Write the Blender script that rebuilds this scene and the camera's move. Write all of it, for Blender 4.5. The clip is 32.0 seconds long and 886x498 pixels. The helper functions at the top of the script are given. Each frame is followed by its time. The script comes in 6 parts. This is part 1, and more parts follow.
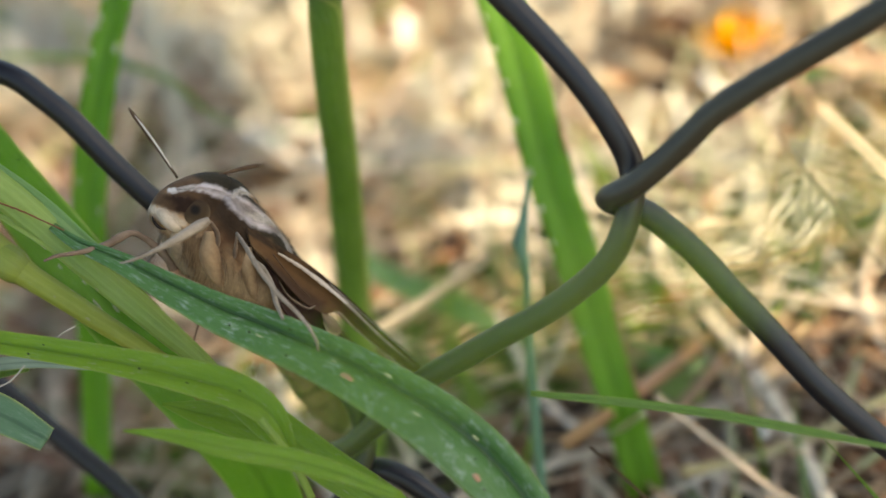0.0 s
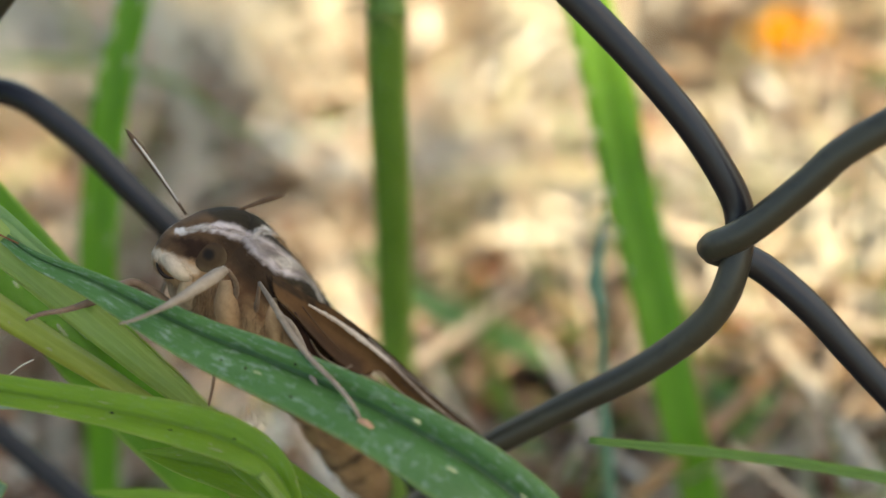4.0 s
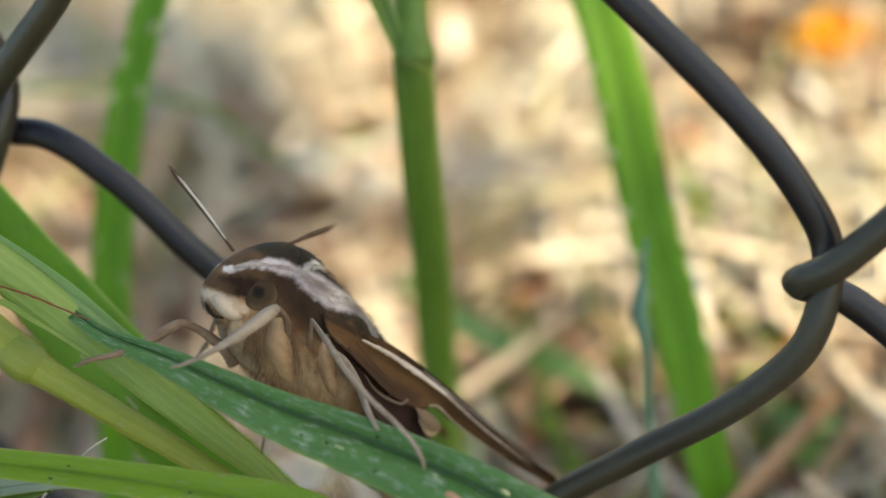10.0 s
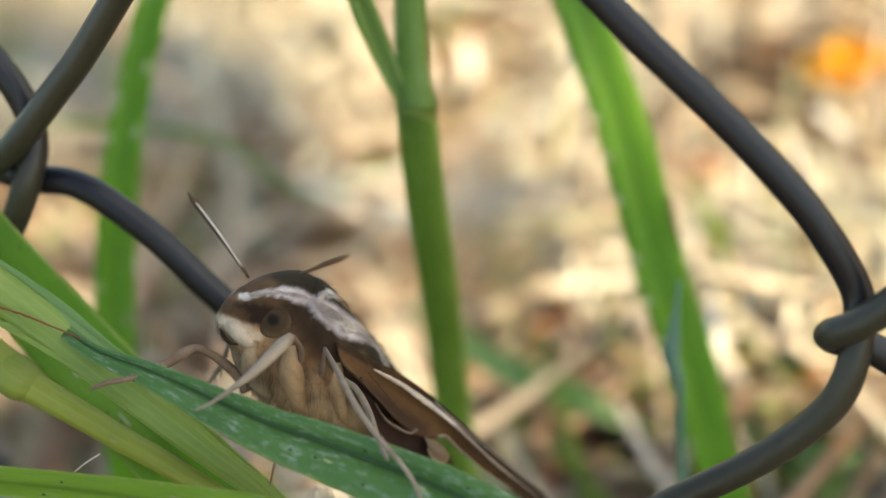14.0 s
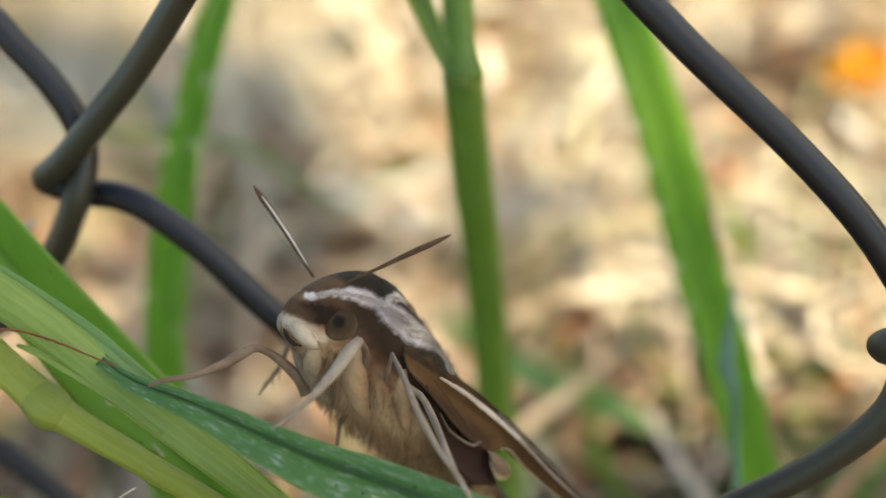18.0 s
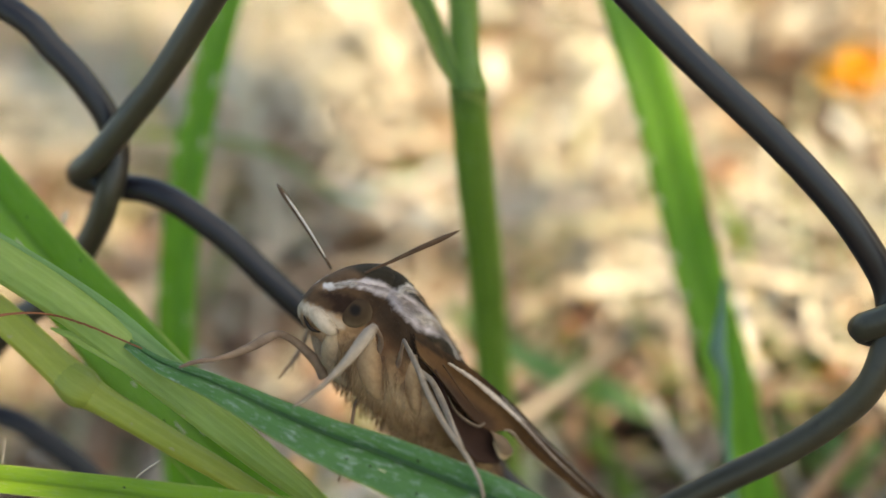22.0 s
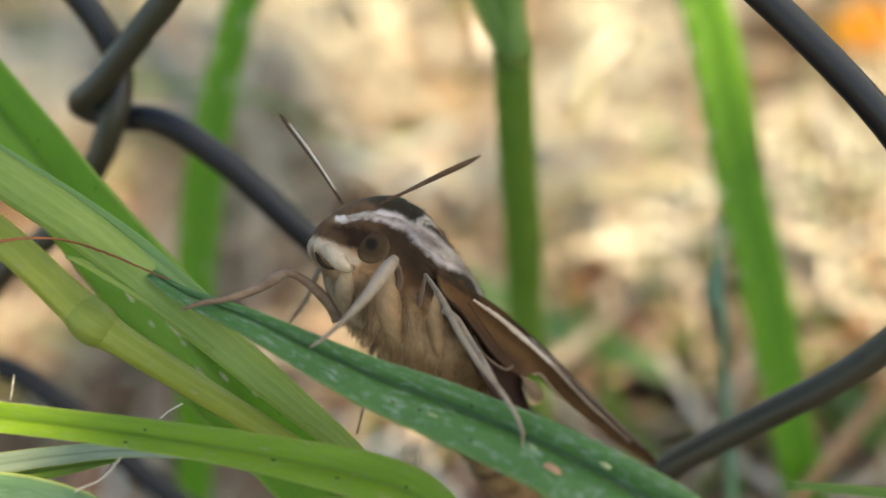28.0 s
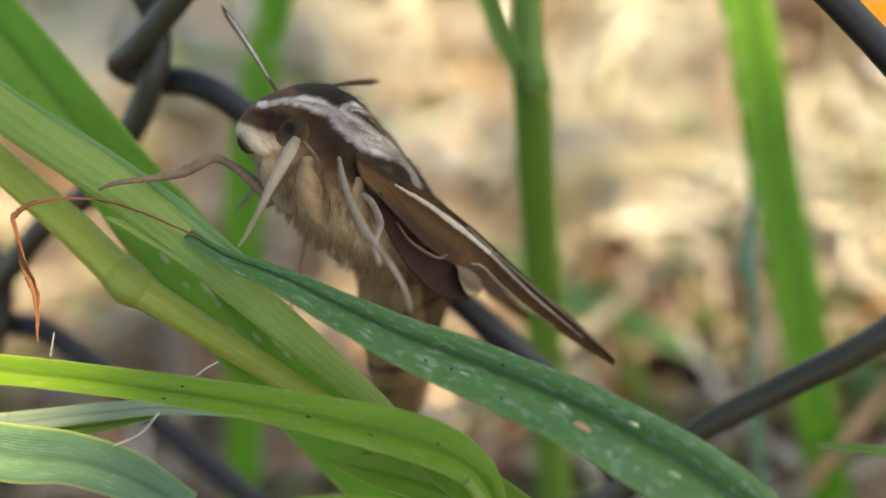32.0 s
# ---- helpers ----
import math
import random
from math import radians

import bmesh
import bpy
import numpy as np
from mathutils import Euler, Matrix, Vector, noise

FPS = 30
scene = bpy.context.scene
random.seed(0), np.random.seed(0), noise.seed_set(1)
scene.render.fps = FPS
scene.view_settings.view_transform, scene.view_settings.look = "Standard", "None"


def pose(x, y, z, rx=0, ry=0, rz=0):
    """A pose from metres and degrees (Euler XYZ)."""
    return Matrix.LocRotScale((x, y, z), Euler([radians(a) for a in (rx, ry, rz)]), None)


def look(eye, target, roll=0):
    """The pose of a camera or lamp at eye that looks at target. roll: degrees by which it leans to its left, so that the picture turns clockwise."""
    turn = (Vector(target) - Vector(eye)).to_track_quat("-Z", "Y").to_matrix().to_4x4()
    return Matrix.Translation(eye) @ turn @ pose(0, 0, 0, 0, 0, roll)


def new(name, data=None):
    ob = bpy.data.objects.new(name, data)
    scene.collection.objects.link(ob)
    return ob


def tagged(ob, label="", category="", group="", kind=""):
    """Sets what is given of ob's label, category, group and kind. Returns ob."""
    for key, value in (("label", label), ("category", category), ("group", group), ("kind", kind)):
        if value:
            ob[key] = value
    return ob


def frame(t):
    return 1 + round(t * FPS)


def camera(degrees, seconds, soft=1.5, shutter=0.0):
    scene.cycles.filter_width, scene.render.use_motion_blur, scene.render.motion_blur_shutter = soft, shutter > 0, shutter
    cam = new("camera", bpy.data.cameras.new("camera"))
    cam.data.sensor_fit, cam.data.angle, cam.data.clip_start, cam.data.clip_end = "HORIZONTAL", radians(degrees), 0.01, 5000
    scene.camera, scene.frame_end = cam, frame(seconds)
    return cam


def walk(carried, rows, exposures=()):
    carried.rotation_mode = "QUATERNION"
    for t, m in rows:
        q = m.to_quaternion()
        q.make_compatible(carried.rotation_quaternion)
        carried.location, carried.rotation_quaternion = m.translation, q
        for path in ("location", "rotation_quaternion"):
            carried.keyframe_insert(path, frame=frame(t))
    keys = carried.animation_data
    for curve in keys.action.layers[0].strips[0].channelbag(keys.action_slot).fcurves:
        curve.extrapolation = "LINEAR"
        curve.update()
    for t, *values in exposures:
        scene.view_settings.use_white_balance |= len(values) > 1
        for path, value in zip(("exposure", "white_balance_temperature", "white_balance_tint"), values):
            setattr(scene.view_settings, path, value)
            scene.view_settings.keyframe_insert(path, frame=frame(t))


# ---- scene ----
DEG = 30.0
cam = camera(DEG, 32.0, soft=1.5, shutter=0.0)
# A macro lens: focus held on the moth, ground beyond it falls out of focus.
cam.data.dof.use_dof = True
cam.data.dof.aperture_fstop = 14.0

CAMERA_ROWS = [
    (0, 0.14233, -0.08488, 0.13608, 56.215, 13.189, 34.508),
    (0.5, 0.14145, -0.08191, 0.13266, 56.117, 12.426, 35.117),
    (1, 0.13868, -0.07997, 0.13069, 56.441, 12.326, 34.936),
    (1.5, 0.13528, -0.07840, 0.13068, 56.192, 12.437, 34.819),
    (2, 0.12943, -0.07401, 0.12751, 56.102, 12.717, 34.726),
    (2.5, 0.12568, -0.07347, 0.12985, 55.502, 13.213, 34.337),
    (3, 0.12656, -0.07677, 0.13456, 55.247, 13.656, 33.882),
    (3.5, 0.12550, -0.07460, 0.13300, 55.162, 12.829, 34.024),
    (5.5, 0.12597, -0.07523, 0.13398, 54.947, 12.921, 33.739),
    (6, 0.12444, -0.07199, 0.13380, 54.960, 13.528, 33.900),
    (6.5, 0.12174, -0.07206, 0.13256, 54.978, 13.806, 33.872),
    (7, 0.12394, -0.07122, 0.13669, 54.483, 14.478, 33.762),
    (7.5, 0.12573, -0.07739, 0.13843, 55.364, 14.640, 33.404),
    (8, 0.12531, -0.07567, 0.13532, 55.093, 14.326, 33.732),
    (8.5, 0.12290, -0.07343, 0.13365, 55.139, 14.209, 33.686),
    (9, 0.12029, -0.07031, 0.13218, 55.038, 14.223, 33.690),
    (9.5, 0.11918, -0.07154, 0.13373, 54.831, 14.571, 33.116),
    (10, 0.11769, -0.07044, 0.13246, 54.878, 14.252, 33.367),
    (10.5, 0.11624, -0.06829, 0.13247, 54.756, 14.346, 33.062),
    (11, 0.11690, -0.06963, 0.13556, 54.577, 14.451, 32.988),
    (11.5, 0.11631, -0.06943, 0.13333, 54.899, 13.660, 33.631),
    (12, 0.11523, -0.06979, 0.13068, 54.945, 13.728, 32.955),
    (12.5, 0.11442, -0.06797, 0.13289, 54.332, 14.096, 32.633),
    (13, 0.11560, -0.06932, 0.13732, 54.224, 14.598, 32.963),
    (13.5, 0.11586, -0.06979, 0.13805, 54.515, 14.483, 33.263),
    (14, 0.11579, -0.06953, 0.13559, 55.087, 14.434, 33.442),
    (14.5, 0.11528, -0.07041, 0.13578, 55.077, 14.414, 33.495),
    (16.5, 0.11025, -0.06811, 0.13225, 55.108, 14.781, 33.008),
    (17, 0.11143, -0.07065, 0.13688, 54.749, 14.887, 32.766),
    (17.5, 0.11236, -0.06982, 0.13633, 54.977, 14.913, 33.026),
    (18, 0.11246, -0.07180, 0.13797, 54.926, 14.482, 32.981),
    (18.5, 0.11276, -0.07114, 0.13593, 55.198, 14.891, 32.763),
    (19, 0.11283, -0.07173, 0.13366, 55.171, 15.158, 32.644),
    (19.5, 0.11296, -0.07203, 0.13555, 54.783, 14.890, 32.685),
    (20, 0.11593, -0.07376, 0.13900, 54.414, 14.808, 32.844),
    (20.5, 0.11879, -0.07644, 0.14063, 54.724, 14.923, 32.889),
    (21, 0.12102, -0.07635, 0.14085, 55.033, 15.141, 33.184),
    (21.5, 0.11929, -0.07588, 0.14046, 55.152, 15.050, 33.035),
    (22, 0.11715, -0.07783, 0.14178, 55.148, 14.599, 33.142),
    (22.5, 0.11493, -0.07603, 0.13757, 55.409, 14.310, 33.309),
    (23, 0.10998, -0.07319, 0.13333, 55.296, 14.484, 32.619),
    (23.5, 0.10928, -0.07167, 0.13220, 55.051, 14.367, 32.799),
    (24, 0.11282, -0.07406, 0.13908, 54.523, 14.453, 32.868),
    (24.5, 0.11463, -0.07478, 0.13897, 54.109, 14.480, 33.420),
    (26.5, 0.11097, -0.07932, 0.13705, 54.772, 13.941, 31.926),
    (27, 0.11255, -0.07862, 0.13844, 54.635, 13.860, 32.552),
    (27.5, 0.11036, -0.08009, 0.13801, 54.828, 13.980, 32.155),
    (28, 0.11127, -0.07918, 0.13456, 55.043, 14.322, 32.243),
    (28.5, 0.10886, -0.07769, 0.13670, 54.324, 13.867, 32.041),
    (29, 0.11197, -0.08121, 0.13664, 55.084, 14.290, 32.224),
    (29.5, 0.10811, -0.08073, 0.13441, 55.142, 13.498, 32.304),
    (30, 0.10730, -0.08041, 0.13284, 55.260, 13.203, 32.696),
    (30.5, 0.10979, -0.08093, 0.13920, 54.416, 13.741, 32.495),
    (31, 0.11438, -0.08310, 0.14091, 54.821, 14.357, 32.857),
    (31.5, 0.11499, -0.08174, 0.13809, 55.130, 14.032, 33.675),
    (32, 0.11091, -0.08225, 0.13414, 54.920, 13.856, 33.000),
]
walk(cam, [(t, pose(*p)) for t, *p in CAMERA_ROWS], exposures=[(0.0, 1.52, 7900, 4), (32.0, 1.52, 7900, 4)])

# ---- world and sun ----
SUN_EL, SUN_AZ = 46.0, 70.0     # degrees; azimuth counted from +y towards +x
world = bpy.data.worlds.new("sky")
world.use_nodes = True
scene.world = world
wn = world.node_tree.nodes
sky = wn.new("ShaderNodeTexSky")
sky.sky_type, sky.sun_disc = "NISHITA", False
sky.sun_elevation, sky.sun_rotation = radians(SUN_EL), radians(SUN_AZ)
world.node_tree.links.new(sky.outputs[0], wn["Background"].inputs[0])
wn["Background"].inputs[1].default_value = 0.13
sun_dir = Vector((math.sin(radians(SUN_AZ)) * math.cos(radians(SUN_EL)), math.cos(radians(SUN_AZ)) * math.cos(radians(SUN_EL)), math.sin(radians(SUN_EL))))
sun = new("sun", bpy.data.lights.new("sun", "SUN"))
sun.data.energy, sun.data.angle, sun.data.color = 5.0, radians(0.53), (1.0, 0.86, 0.66)
sun.matrix_world = look(sun_dir * 3, (0, 0, 0))

# ---- materials ----


class Mat:
    """A small node builder round a Principled shader."""

    def __init__(self, name, rough=0.6, metal=0.0, spec=0.5):
        self.m = bpy.data.materials.new(name)
        self.m.use_nodes = True
        self.t = self.m.node_tree
        self.b = self.t.nodes["Principled BSDF"]
        self.b.inputs["Roughness"].default_value = rough
        self.b.inputs["Metallic"].default_value = metal
        self.b.inputs["Specular IOR Level"].default_value = spec

    def node(self, kind, **inputs):
        n = self.t.nodes.new(kind)
        for k, v in inputs.items():
            key = k.replace("_", " ")
            if hasattr(v, "links"):
                self.t.links.new(v, n.inputs[key])
            else:
                n.inputs[key].default_value = v
        return n

    def link(self, a, b):
        self.t.links.new(a, b)

    def coords(self, kind="Object"):
        return self.t.nodes.new("ShaderNodeTexCoord").outputs[kind]

    def noise(self, scale, detail=4.0, rough=0.6, vec=None, stretch=None):
        vec = vec or self.coords()
        if stretch:
            mp = self.node("ShaderNodeMapping", Vector=vec)
            mp.inputs["Scale"].default_value = stretch
            vec = mp.outputs[0]
        return self.node("ShaderNodeTexNoise", Vector=vec, Scale=scale, Detail=detail, Roughness=rough).outputs[0]

    def ramp(self, fac, stops):
        r = self.t.nodes.new("ShaderNodeValToRGB")
        self.link(fac, r.inputs[0])
        e = r.color_ramp.elements
        while len(e) < len(stops):
            e.new(0.5)
        for el, (p, c) in zip(e, stops):
            el.position, el.color = p, (*c, 1)
        return r.outputs[0]

    def mix(self, fac, a, b, blend="MIX"):
        n = self.t.nodes.new("ShaderNodeMix")
        n.data_type, n.blend_type = "RGBA", blend
        for key, v in ((0, fac), (6, a), (7, b)):
            if hasattr(v, "links"):
                self.link(v, n.inputs[key])
            else:
                n.inputs[key].default_value = v if key == 0 else (*v, 1)
        return n.outputs[2]

    def color(self, out):
        if hasattr(out, "links"):
            self.link(out, self.b.inputs["Base Color"])
        else:
            self.b.inputs["Base Color"].default_value = (*out, 1)
        return self

    def bump(self, height, strength=0.3, distance=0.0003):
        n = self.node("ShaderNodeBump", Height=height, Strength=strength, Distance=distance)
        self.link(n.outputs[0], self.b.inputs["Normal"])
        return self

    def translucent(self, out, share=0.45):
        """Part of the light goes through, as through a leaf."""
        tr = self.t.nodes.new("ShaderNodeBsdfTranslucent")
        if hasattr(out, "links"):
            self.link(out, tr.inputs[0])
        else:
            tr.inputs[0].default_value = (*out, 1)
        mx = self.t.nodes.new("ShaderNodeMixShader")
        mx.inputs[0].default_value = share
        self.link(self.b.outputs[0], mx.inputs[1])
        self.link(tr.outputs[0], mx.inputs[2])
        self.link(mx.outputs[0], self.t.nodes["Material Output"].inputs[0])
        return self


def blade_material(name, dark, light, through_color, share=0.45, rough=0.42, rust=0.0, veins=26.0, scuff=0.12, vein=0.07, rim=0.7, groove_shade=0.45):
    """Grass leaf: parallel veins along its length, a midrib with its crease shade in the colour, blotches and
    bitten-out spots.
    """
    m = Mat(name, rough)
    uv = m.node("ShaderNodeUVMap").outputs[0]
    sep = m.node("ShaderNodeSeparateXYZ", Vector=uv)
    wav = m.node("ShaderNodeMath", Value=sep.outputs[0])
    wav.operation = "MULTIPLY"
    wav.inputs[1].default_value = veins * 6.283
    sin = m.node("ShaderNodeMath", Value=wav.outputs[0])
    sin.operation = "SINE"
    patch = m.noise(1.6, 5, 0.65, uv, (3.0, 1.1, 1.0))
    fine = m.noise(9.0, 4, 0.6, uv, (6.0, 0.6, 1.0))
    base = m.ramp(patch, [(0.3, dark), (0.7, light)])
    base = m.mix(0.35, base, m.ramp(fine, [(0.35, dark), (0.65, light)]))
    veinmask = m.node("ShaderNodeMapRange", Value=sin.outputs[0])
    veinmask.inputs[1].default_value, veinmask.inputs[2].default_value = 0.2, 1.0
    veinmask.inputs[3].default_value, veinmask.inputs[4].default_value = 0.0, vein
    base = m.mix(veinmask.outputs[0], base, tuple(min(1, c * 1.5 + 0.02) for c in light))
    if rust:
        spots = m.noise(3.2, 2, 0.5, uv, (2.2, 1.6, 1.0))
        base = m.mix(m.ramp(spots, [(0.70 - rust, (0, 0, 0)), (0.73 - rust, (0.8, 0.8, 0.8))]), base, (0.46, 0.40, 0.22))
    wear = m.noise(3.4, 6, 0.75, uv, (2.6, 1.9, 1.0))
    base = m.mix(m.ramp(wear, [(0.52, (0, 0, 0)), (0.72, (scuff, scuff, scuff))]), base, (0.42, 0.50, 0.40))
    rib = m.node("ShaderNodeMath", Value=sep.outputs[0])
    rib.operation = "SUBTRACT"
    rib.inputs[1].default_value = 0.5
    ab = m.node("ShaderNodeMath", Value=rib.outputs[0])
    ab.operation = "ABSOLUTE"
    base = m.mix(m.ramp(ab.outputs[0], [(0.44, (0, 0, 0)), (0.49, (rim, rim, rim))]), base, (0.42, 0.46, 0.13))
    # Darkens the crease along the midrib: its shade is put into the colour.
    base = m.mix(m.ramp(ab.outputs[0], [(0.035, (groove_shade, groove_shade, groove_shade)), (0.075, (0, 0, 0))]), base, tuple(c * 0.6 for c in dark))
    m.color(base)
    m.bump(sin.outputs[0], 0.2, 0.0001)
    tint = m.mix(1.0, m.mix(0.5, base, through_color), (1.0, 1.0, 0.9), "MULTIPLY")
    m.translucent(tint, share)
    return m.m


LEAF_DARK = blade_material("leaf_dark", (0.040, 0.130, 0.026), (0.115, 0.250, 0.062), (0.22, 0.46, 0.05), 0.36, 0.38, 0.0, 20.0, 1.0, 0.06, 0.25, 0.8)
LEAF_MID = blade_material("leaf_mid", (0.135, 0.26, 0.016), (0.29, 0.44, 0.036), (0.52, 0.78, 0.05), 0.55, 0.36, 0.04, 26.0, 0.3)
LEAF_BRIGHT = blade_material("leaf_bright", (0.10, 0.195, 0.028), (0.20, 0.32, 0.058), (0.40, 0.60, 0.08), 0.42, 0.42, 0.0, 16.0, 0.12, 0.16)
LEAF_SPOTTED = blade_material("leaf_spotted", (0.10, 0.25, 0.016), (0.20, 0.40, 0.036), (0.40, 0.76, 0.045), 0.55, 0.42, 0.0, 22.0, 0.15, 0.13)
SHEATH = blade_material("sheath", (0.21, 0.32, 0.055), (0.36, 0.46, 0.12), (0.50, 0.64, 0.10), 0.42, 0.42, 0.02, 12.0, 0.12, 0.16, 0.0, 0.0)
SHEATH_EDGE = blade_material("sheath_edge", (0.16, 0.30, 0.08), (0.28, 0.42, 0.16), (0.40, 0.60, 0.15), 0.4, 0.42, 0.0, 12.0, 0.12, 0.04, 0.0, 0.0)
STEM_PALE = blade_material("stem_pale", (0.31, 0.35, 0.045), (0.47, 0.49, 0.095), (0.58, 0.66, 0.08), 0.38, 0.40, 0.03, 10.0, 0.1, 0.12, 0.0, 0.0)
STEM_JOINT = blade_material("stem_joint", (0.24, 0.29, 0.04), (0.38, 0.42, 0.075), (0.42, 0.52, 0.06), 0.3, 0.45, 0.05, 10.0, 0.1, 0.04, 0.0, 0.0)
BLUE_LEAF = blade_material("blue_leaf", (0.06, 0.14, 0.06), (0.13, 0.23, 0.12), (0.20, 0.36, 0.15), 0.3, 0.45, 0.0, 20.0, 0.3)
TEAL_STEM = blade_material("teal_stem", (0.09, 0.19, 0.12), (0.17, 0.32, 0.22), (0.2, 0.4, 0.25), 0.30, 0.5, 0.0, 8.0)
PALE_UNDERSIDE = blade_material("pale_underside", (0.22, 0.30, 0.21), (0.38, 0.46, 0.34), (0.4, 0.5, 0.35), 0.3, 0.5, 0.0, 14.0)


def wire_material(name, base, dust, front_lit):
    """Vinyl-coated wire: dusty, with the daylight on the front strands of the mesh put into the colour as a lighter
    olive.
    """
    m = Mat(name, 0.34, 0.0, 0.4)
    vec = m.coords()
    big, fine = m.noise(90, 4, 0.6, vec), m.noise(900, 3, 0.6, vec)
    col = m.mix(m.ramp(big, [(0.45, (0, 0, 0)), (0.75, (0.7, 0.7, 0.7))]), base, dust)
    front = m.node("ShaderNodeMapRange", Value=m.node("ShaderNodeSeparateXYZ", Vector=vec).outputs[1])
    front.inputs[1].default_value, front.inputs[2].default_value = 0.0003, -0.0016
    patchy = m.node("ShaderNodeMath", Value=front.outputs[0])
    patchy.operation = "MULTIPLY"
    m.link(m.ramp(big, [(0.25, (0.55, 0.55, 0.55)), (0.6, (1, 1, 1))]), patchy.inputs[1])
    # Front strands turn lighter olive: daylight on them is put into the colour.
    col = m.mix(patchy.outputs[0], col, front_lit)
    m.color(m.mix(m.ramp(fine, [(0.55, (0, 0, 0)), (0.8, (0.4, 0.4, 0.4))]), col, tuple(c * 0.5 for c in base)))
    m.link(m.ramp(big, [(0.3, (0.28, 0.28, 0.28)), (0.8, (0.5, 0.5, 0.5))]), m.b.inputs["Roughness"])
    return m.bump(fine, 0.15, 0.0001).m


WIRE = wire_material("wire_vinyl", (0.007, 0.006, 0.009), (0.020, 0.016, 0.014), (0.044, 0.039, 0.023))


BARE_STEEL = Mat("bare_steel", 0.25, 1.0).color((0.75, 0.75, 0.74)).m


def fuzz_material(name, a, b, scale=900, rough=0.9, sheen=0.3):
    m = Mat(name, rough, 0, 0.1)
    n1, n2 = m.noise(scale, 5, 0.7), m.noise(scale * 0.2, 3)
    m.color(m.mix(0.5, m.ramp(n1, [(0.3, a), (0.7, b)]), m.ramp(n2, [(0.35, a), (0.65, b)])))
    m.b.inputs["Sheen Weight"].default_value = sheen * 0.1
    return m.bump(n1, 0.6, 0.0002).m


LEG_PALE = fuzz_material("leg_pale", (0.17, 0.122, 0.083), (0.41, 0.325, 0.245), 1200, 0.7)
LEG_BROWN = fuzz_material("leg_brown", (0.12, 0.075, 0.048), (0.26, 0.18, 0.125), 1200, 0.7)
ANTENNA_BROWN = fuzz_material("antenna_brown", (0.045, 0.025, 0.014), (0.13, 0.078, 0.045), 1500, 0.6)
ANTENNA_PALE = fuzz_material("antenna_pale", (0.5, 0.42, 0.34), (0.75, 0.68, 0.6), 1500, 0.6)
TONGUE = Mat("dark_tongue", 0.5, 0.0, 0.2).color((0.018, 0.010, 0.006)).m


def straw_material(name, stops, rough=0.55, share=0.2):
    m = Mat(name, rough)
    rnd = m.t.nodes.new("ShaderNodeNewGeometry").outputs["Random Per Island"]
    fine = m.noise(400, 4, 0.7)
    c = m.ramp(rnd, stops)
    c = m.mix(m.ramp(fine, [(0.45, (0, 0, 0)), (0.85, (0.4, 0.4, 0.4))]), c, (0.16, 0.10, 0.055))
    m.color(c)
    m.bump(fine, 0.4, 0.0002)
    m.translucent(c, share)
    return m.m


STRAW = straw_material("straw", [(0.0, (0.18, 0.105, 0.06)), (0.2, (0.43, 0.29, 0.18)), (0.45, (0.64, 0.51, 0.37)), (0.78, (0.90, 0.79, 0.64)), (0.90, (0.46, 0.50, 0.26)), (1.0, (0.45, 0.22, 0.12))], 0.3, 0.25)
LITTER = straw_material("dead_leaf", [(0.0, (0.12, 0.065, 0.035)), (0.35, (0.30, 0.145, 0.08)), (0.65, (0.46, 0.26, 0.16)), (1.0, (0.52, 0.37, 0.24))], 0.6)
GREEN_BITS = straw_material("green_sprout", [(0.0, (0.05, 0.13, 0.02)), (0.5, (0.13, 0.27, 0.03)), (0.8, (0.28, 0.40, 0.05)), (1.0, (0.10, 0.20, 0.09))], 0.5, 0.4)
ORANGE = straw_material("orange_petal", [(0.0, (0.95, 0.54, 0.0)), (1.0, (0.95, 0.68, 0.0))], 0.6, 0.45)
RUST_DRY = straw_material("dry_wisp", [(0.0, (0.24, 0.08, 0.025)), (1.0, (0.34, 0.13, 0.045))], 0.7)
BONE = straw_material("bleached_stalk", [(0.0, (0.62, 0.58, 0.46)), (1.0, (0.78, 0.74, 0.62))], 0.5)
SCAR = fuzz_material("scar_pale", (0.34, 0.38, 0.16), (0.52, 0.53, 0.29), 900, 0.7)
BITE = fuzz_material("bite_pale", (0.45, 0.46, 0.26), (0.66, 0.64, 0.42), 900, 0.7)
RUST_SPOT = fuzz_material("rust_spot", (0.30, 0.12, 0.06), (0.50, 0.30, 0.18), 900, 0.8)
SPECK = fuzz_material("dark_speck", (0.02, 0.025, 0.01), (0.06, 0.05, 0.025), 900, 0.8)
CHIP = Mat("bleached_chip", 0.18).color((0.9, 0.85, 0.74)).m
HAIR = Mat("pale_hair", 0.4).color((0.5, 0.45, 0.36)).m


def soil_material():
    m = Mat("soil", 0.95)
    a, b, c = m.noise(14, 6, 0.65), m.noise(120, 6, 0.7), m.noise(900, 3, 0.7)
    col = m.ramp(a, [(0.3, (0.035, 0.025, 0.018)), (0.55, (0.085, 0.058, 0.038)), (0.75, (0.15, 0.105, 0.068))])
    col = m.mix(0.5, col, m.ramp(b, [(0.35, (0.03, 0.02, 0.014)), (0.7, (0.17, 0.115, 0.07))]))
    m.color(col)
    return m.bump(m.mix(0.4, b, c), 0.8, 0.002).m


SOIL = soil_material()

# ---- builders (all lengths below in centimetres) ----


def cm(p):
    return Vector(p) * 0.01


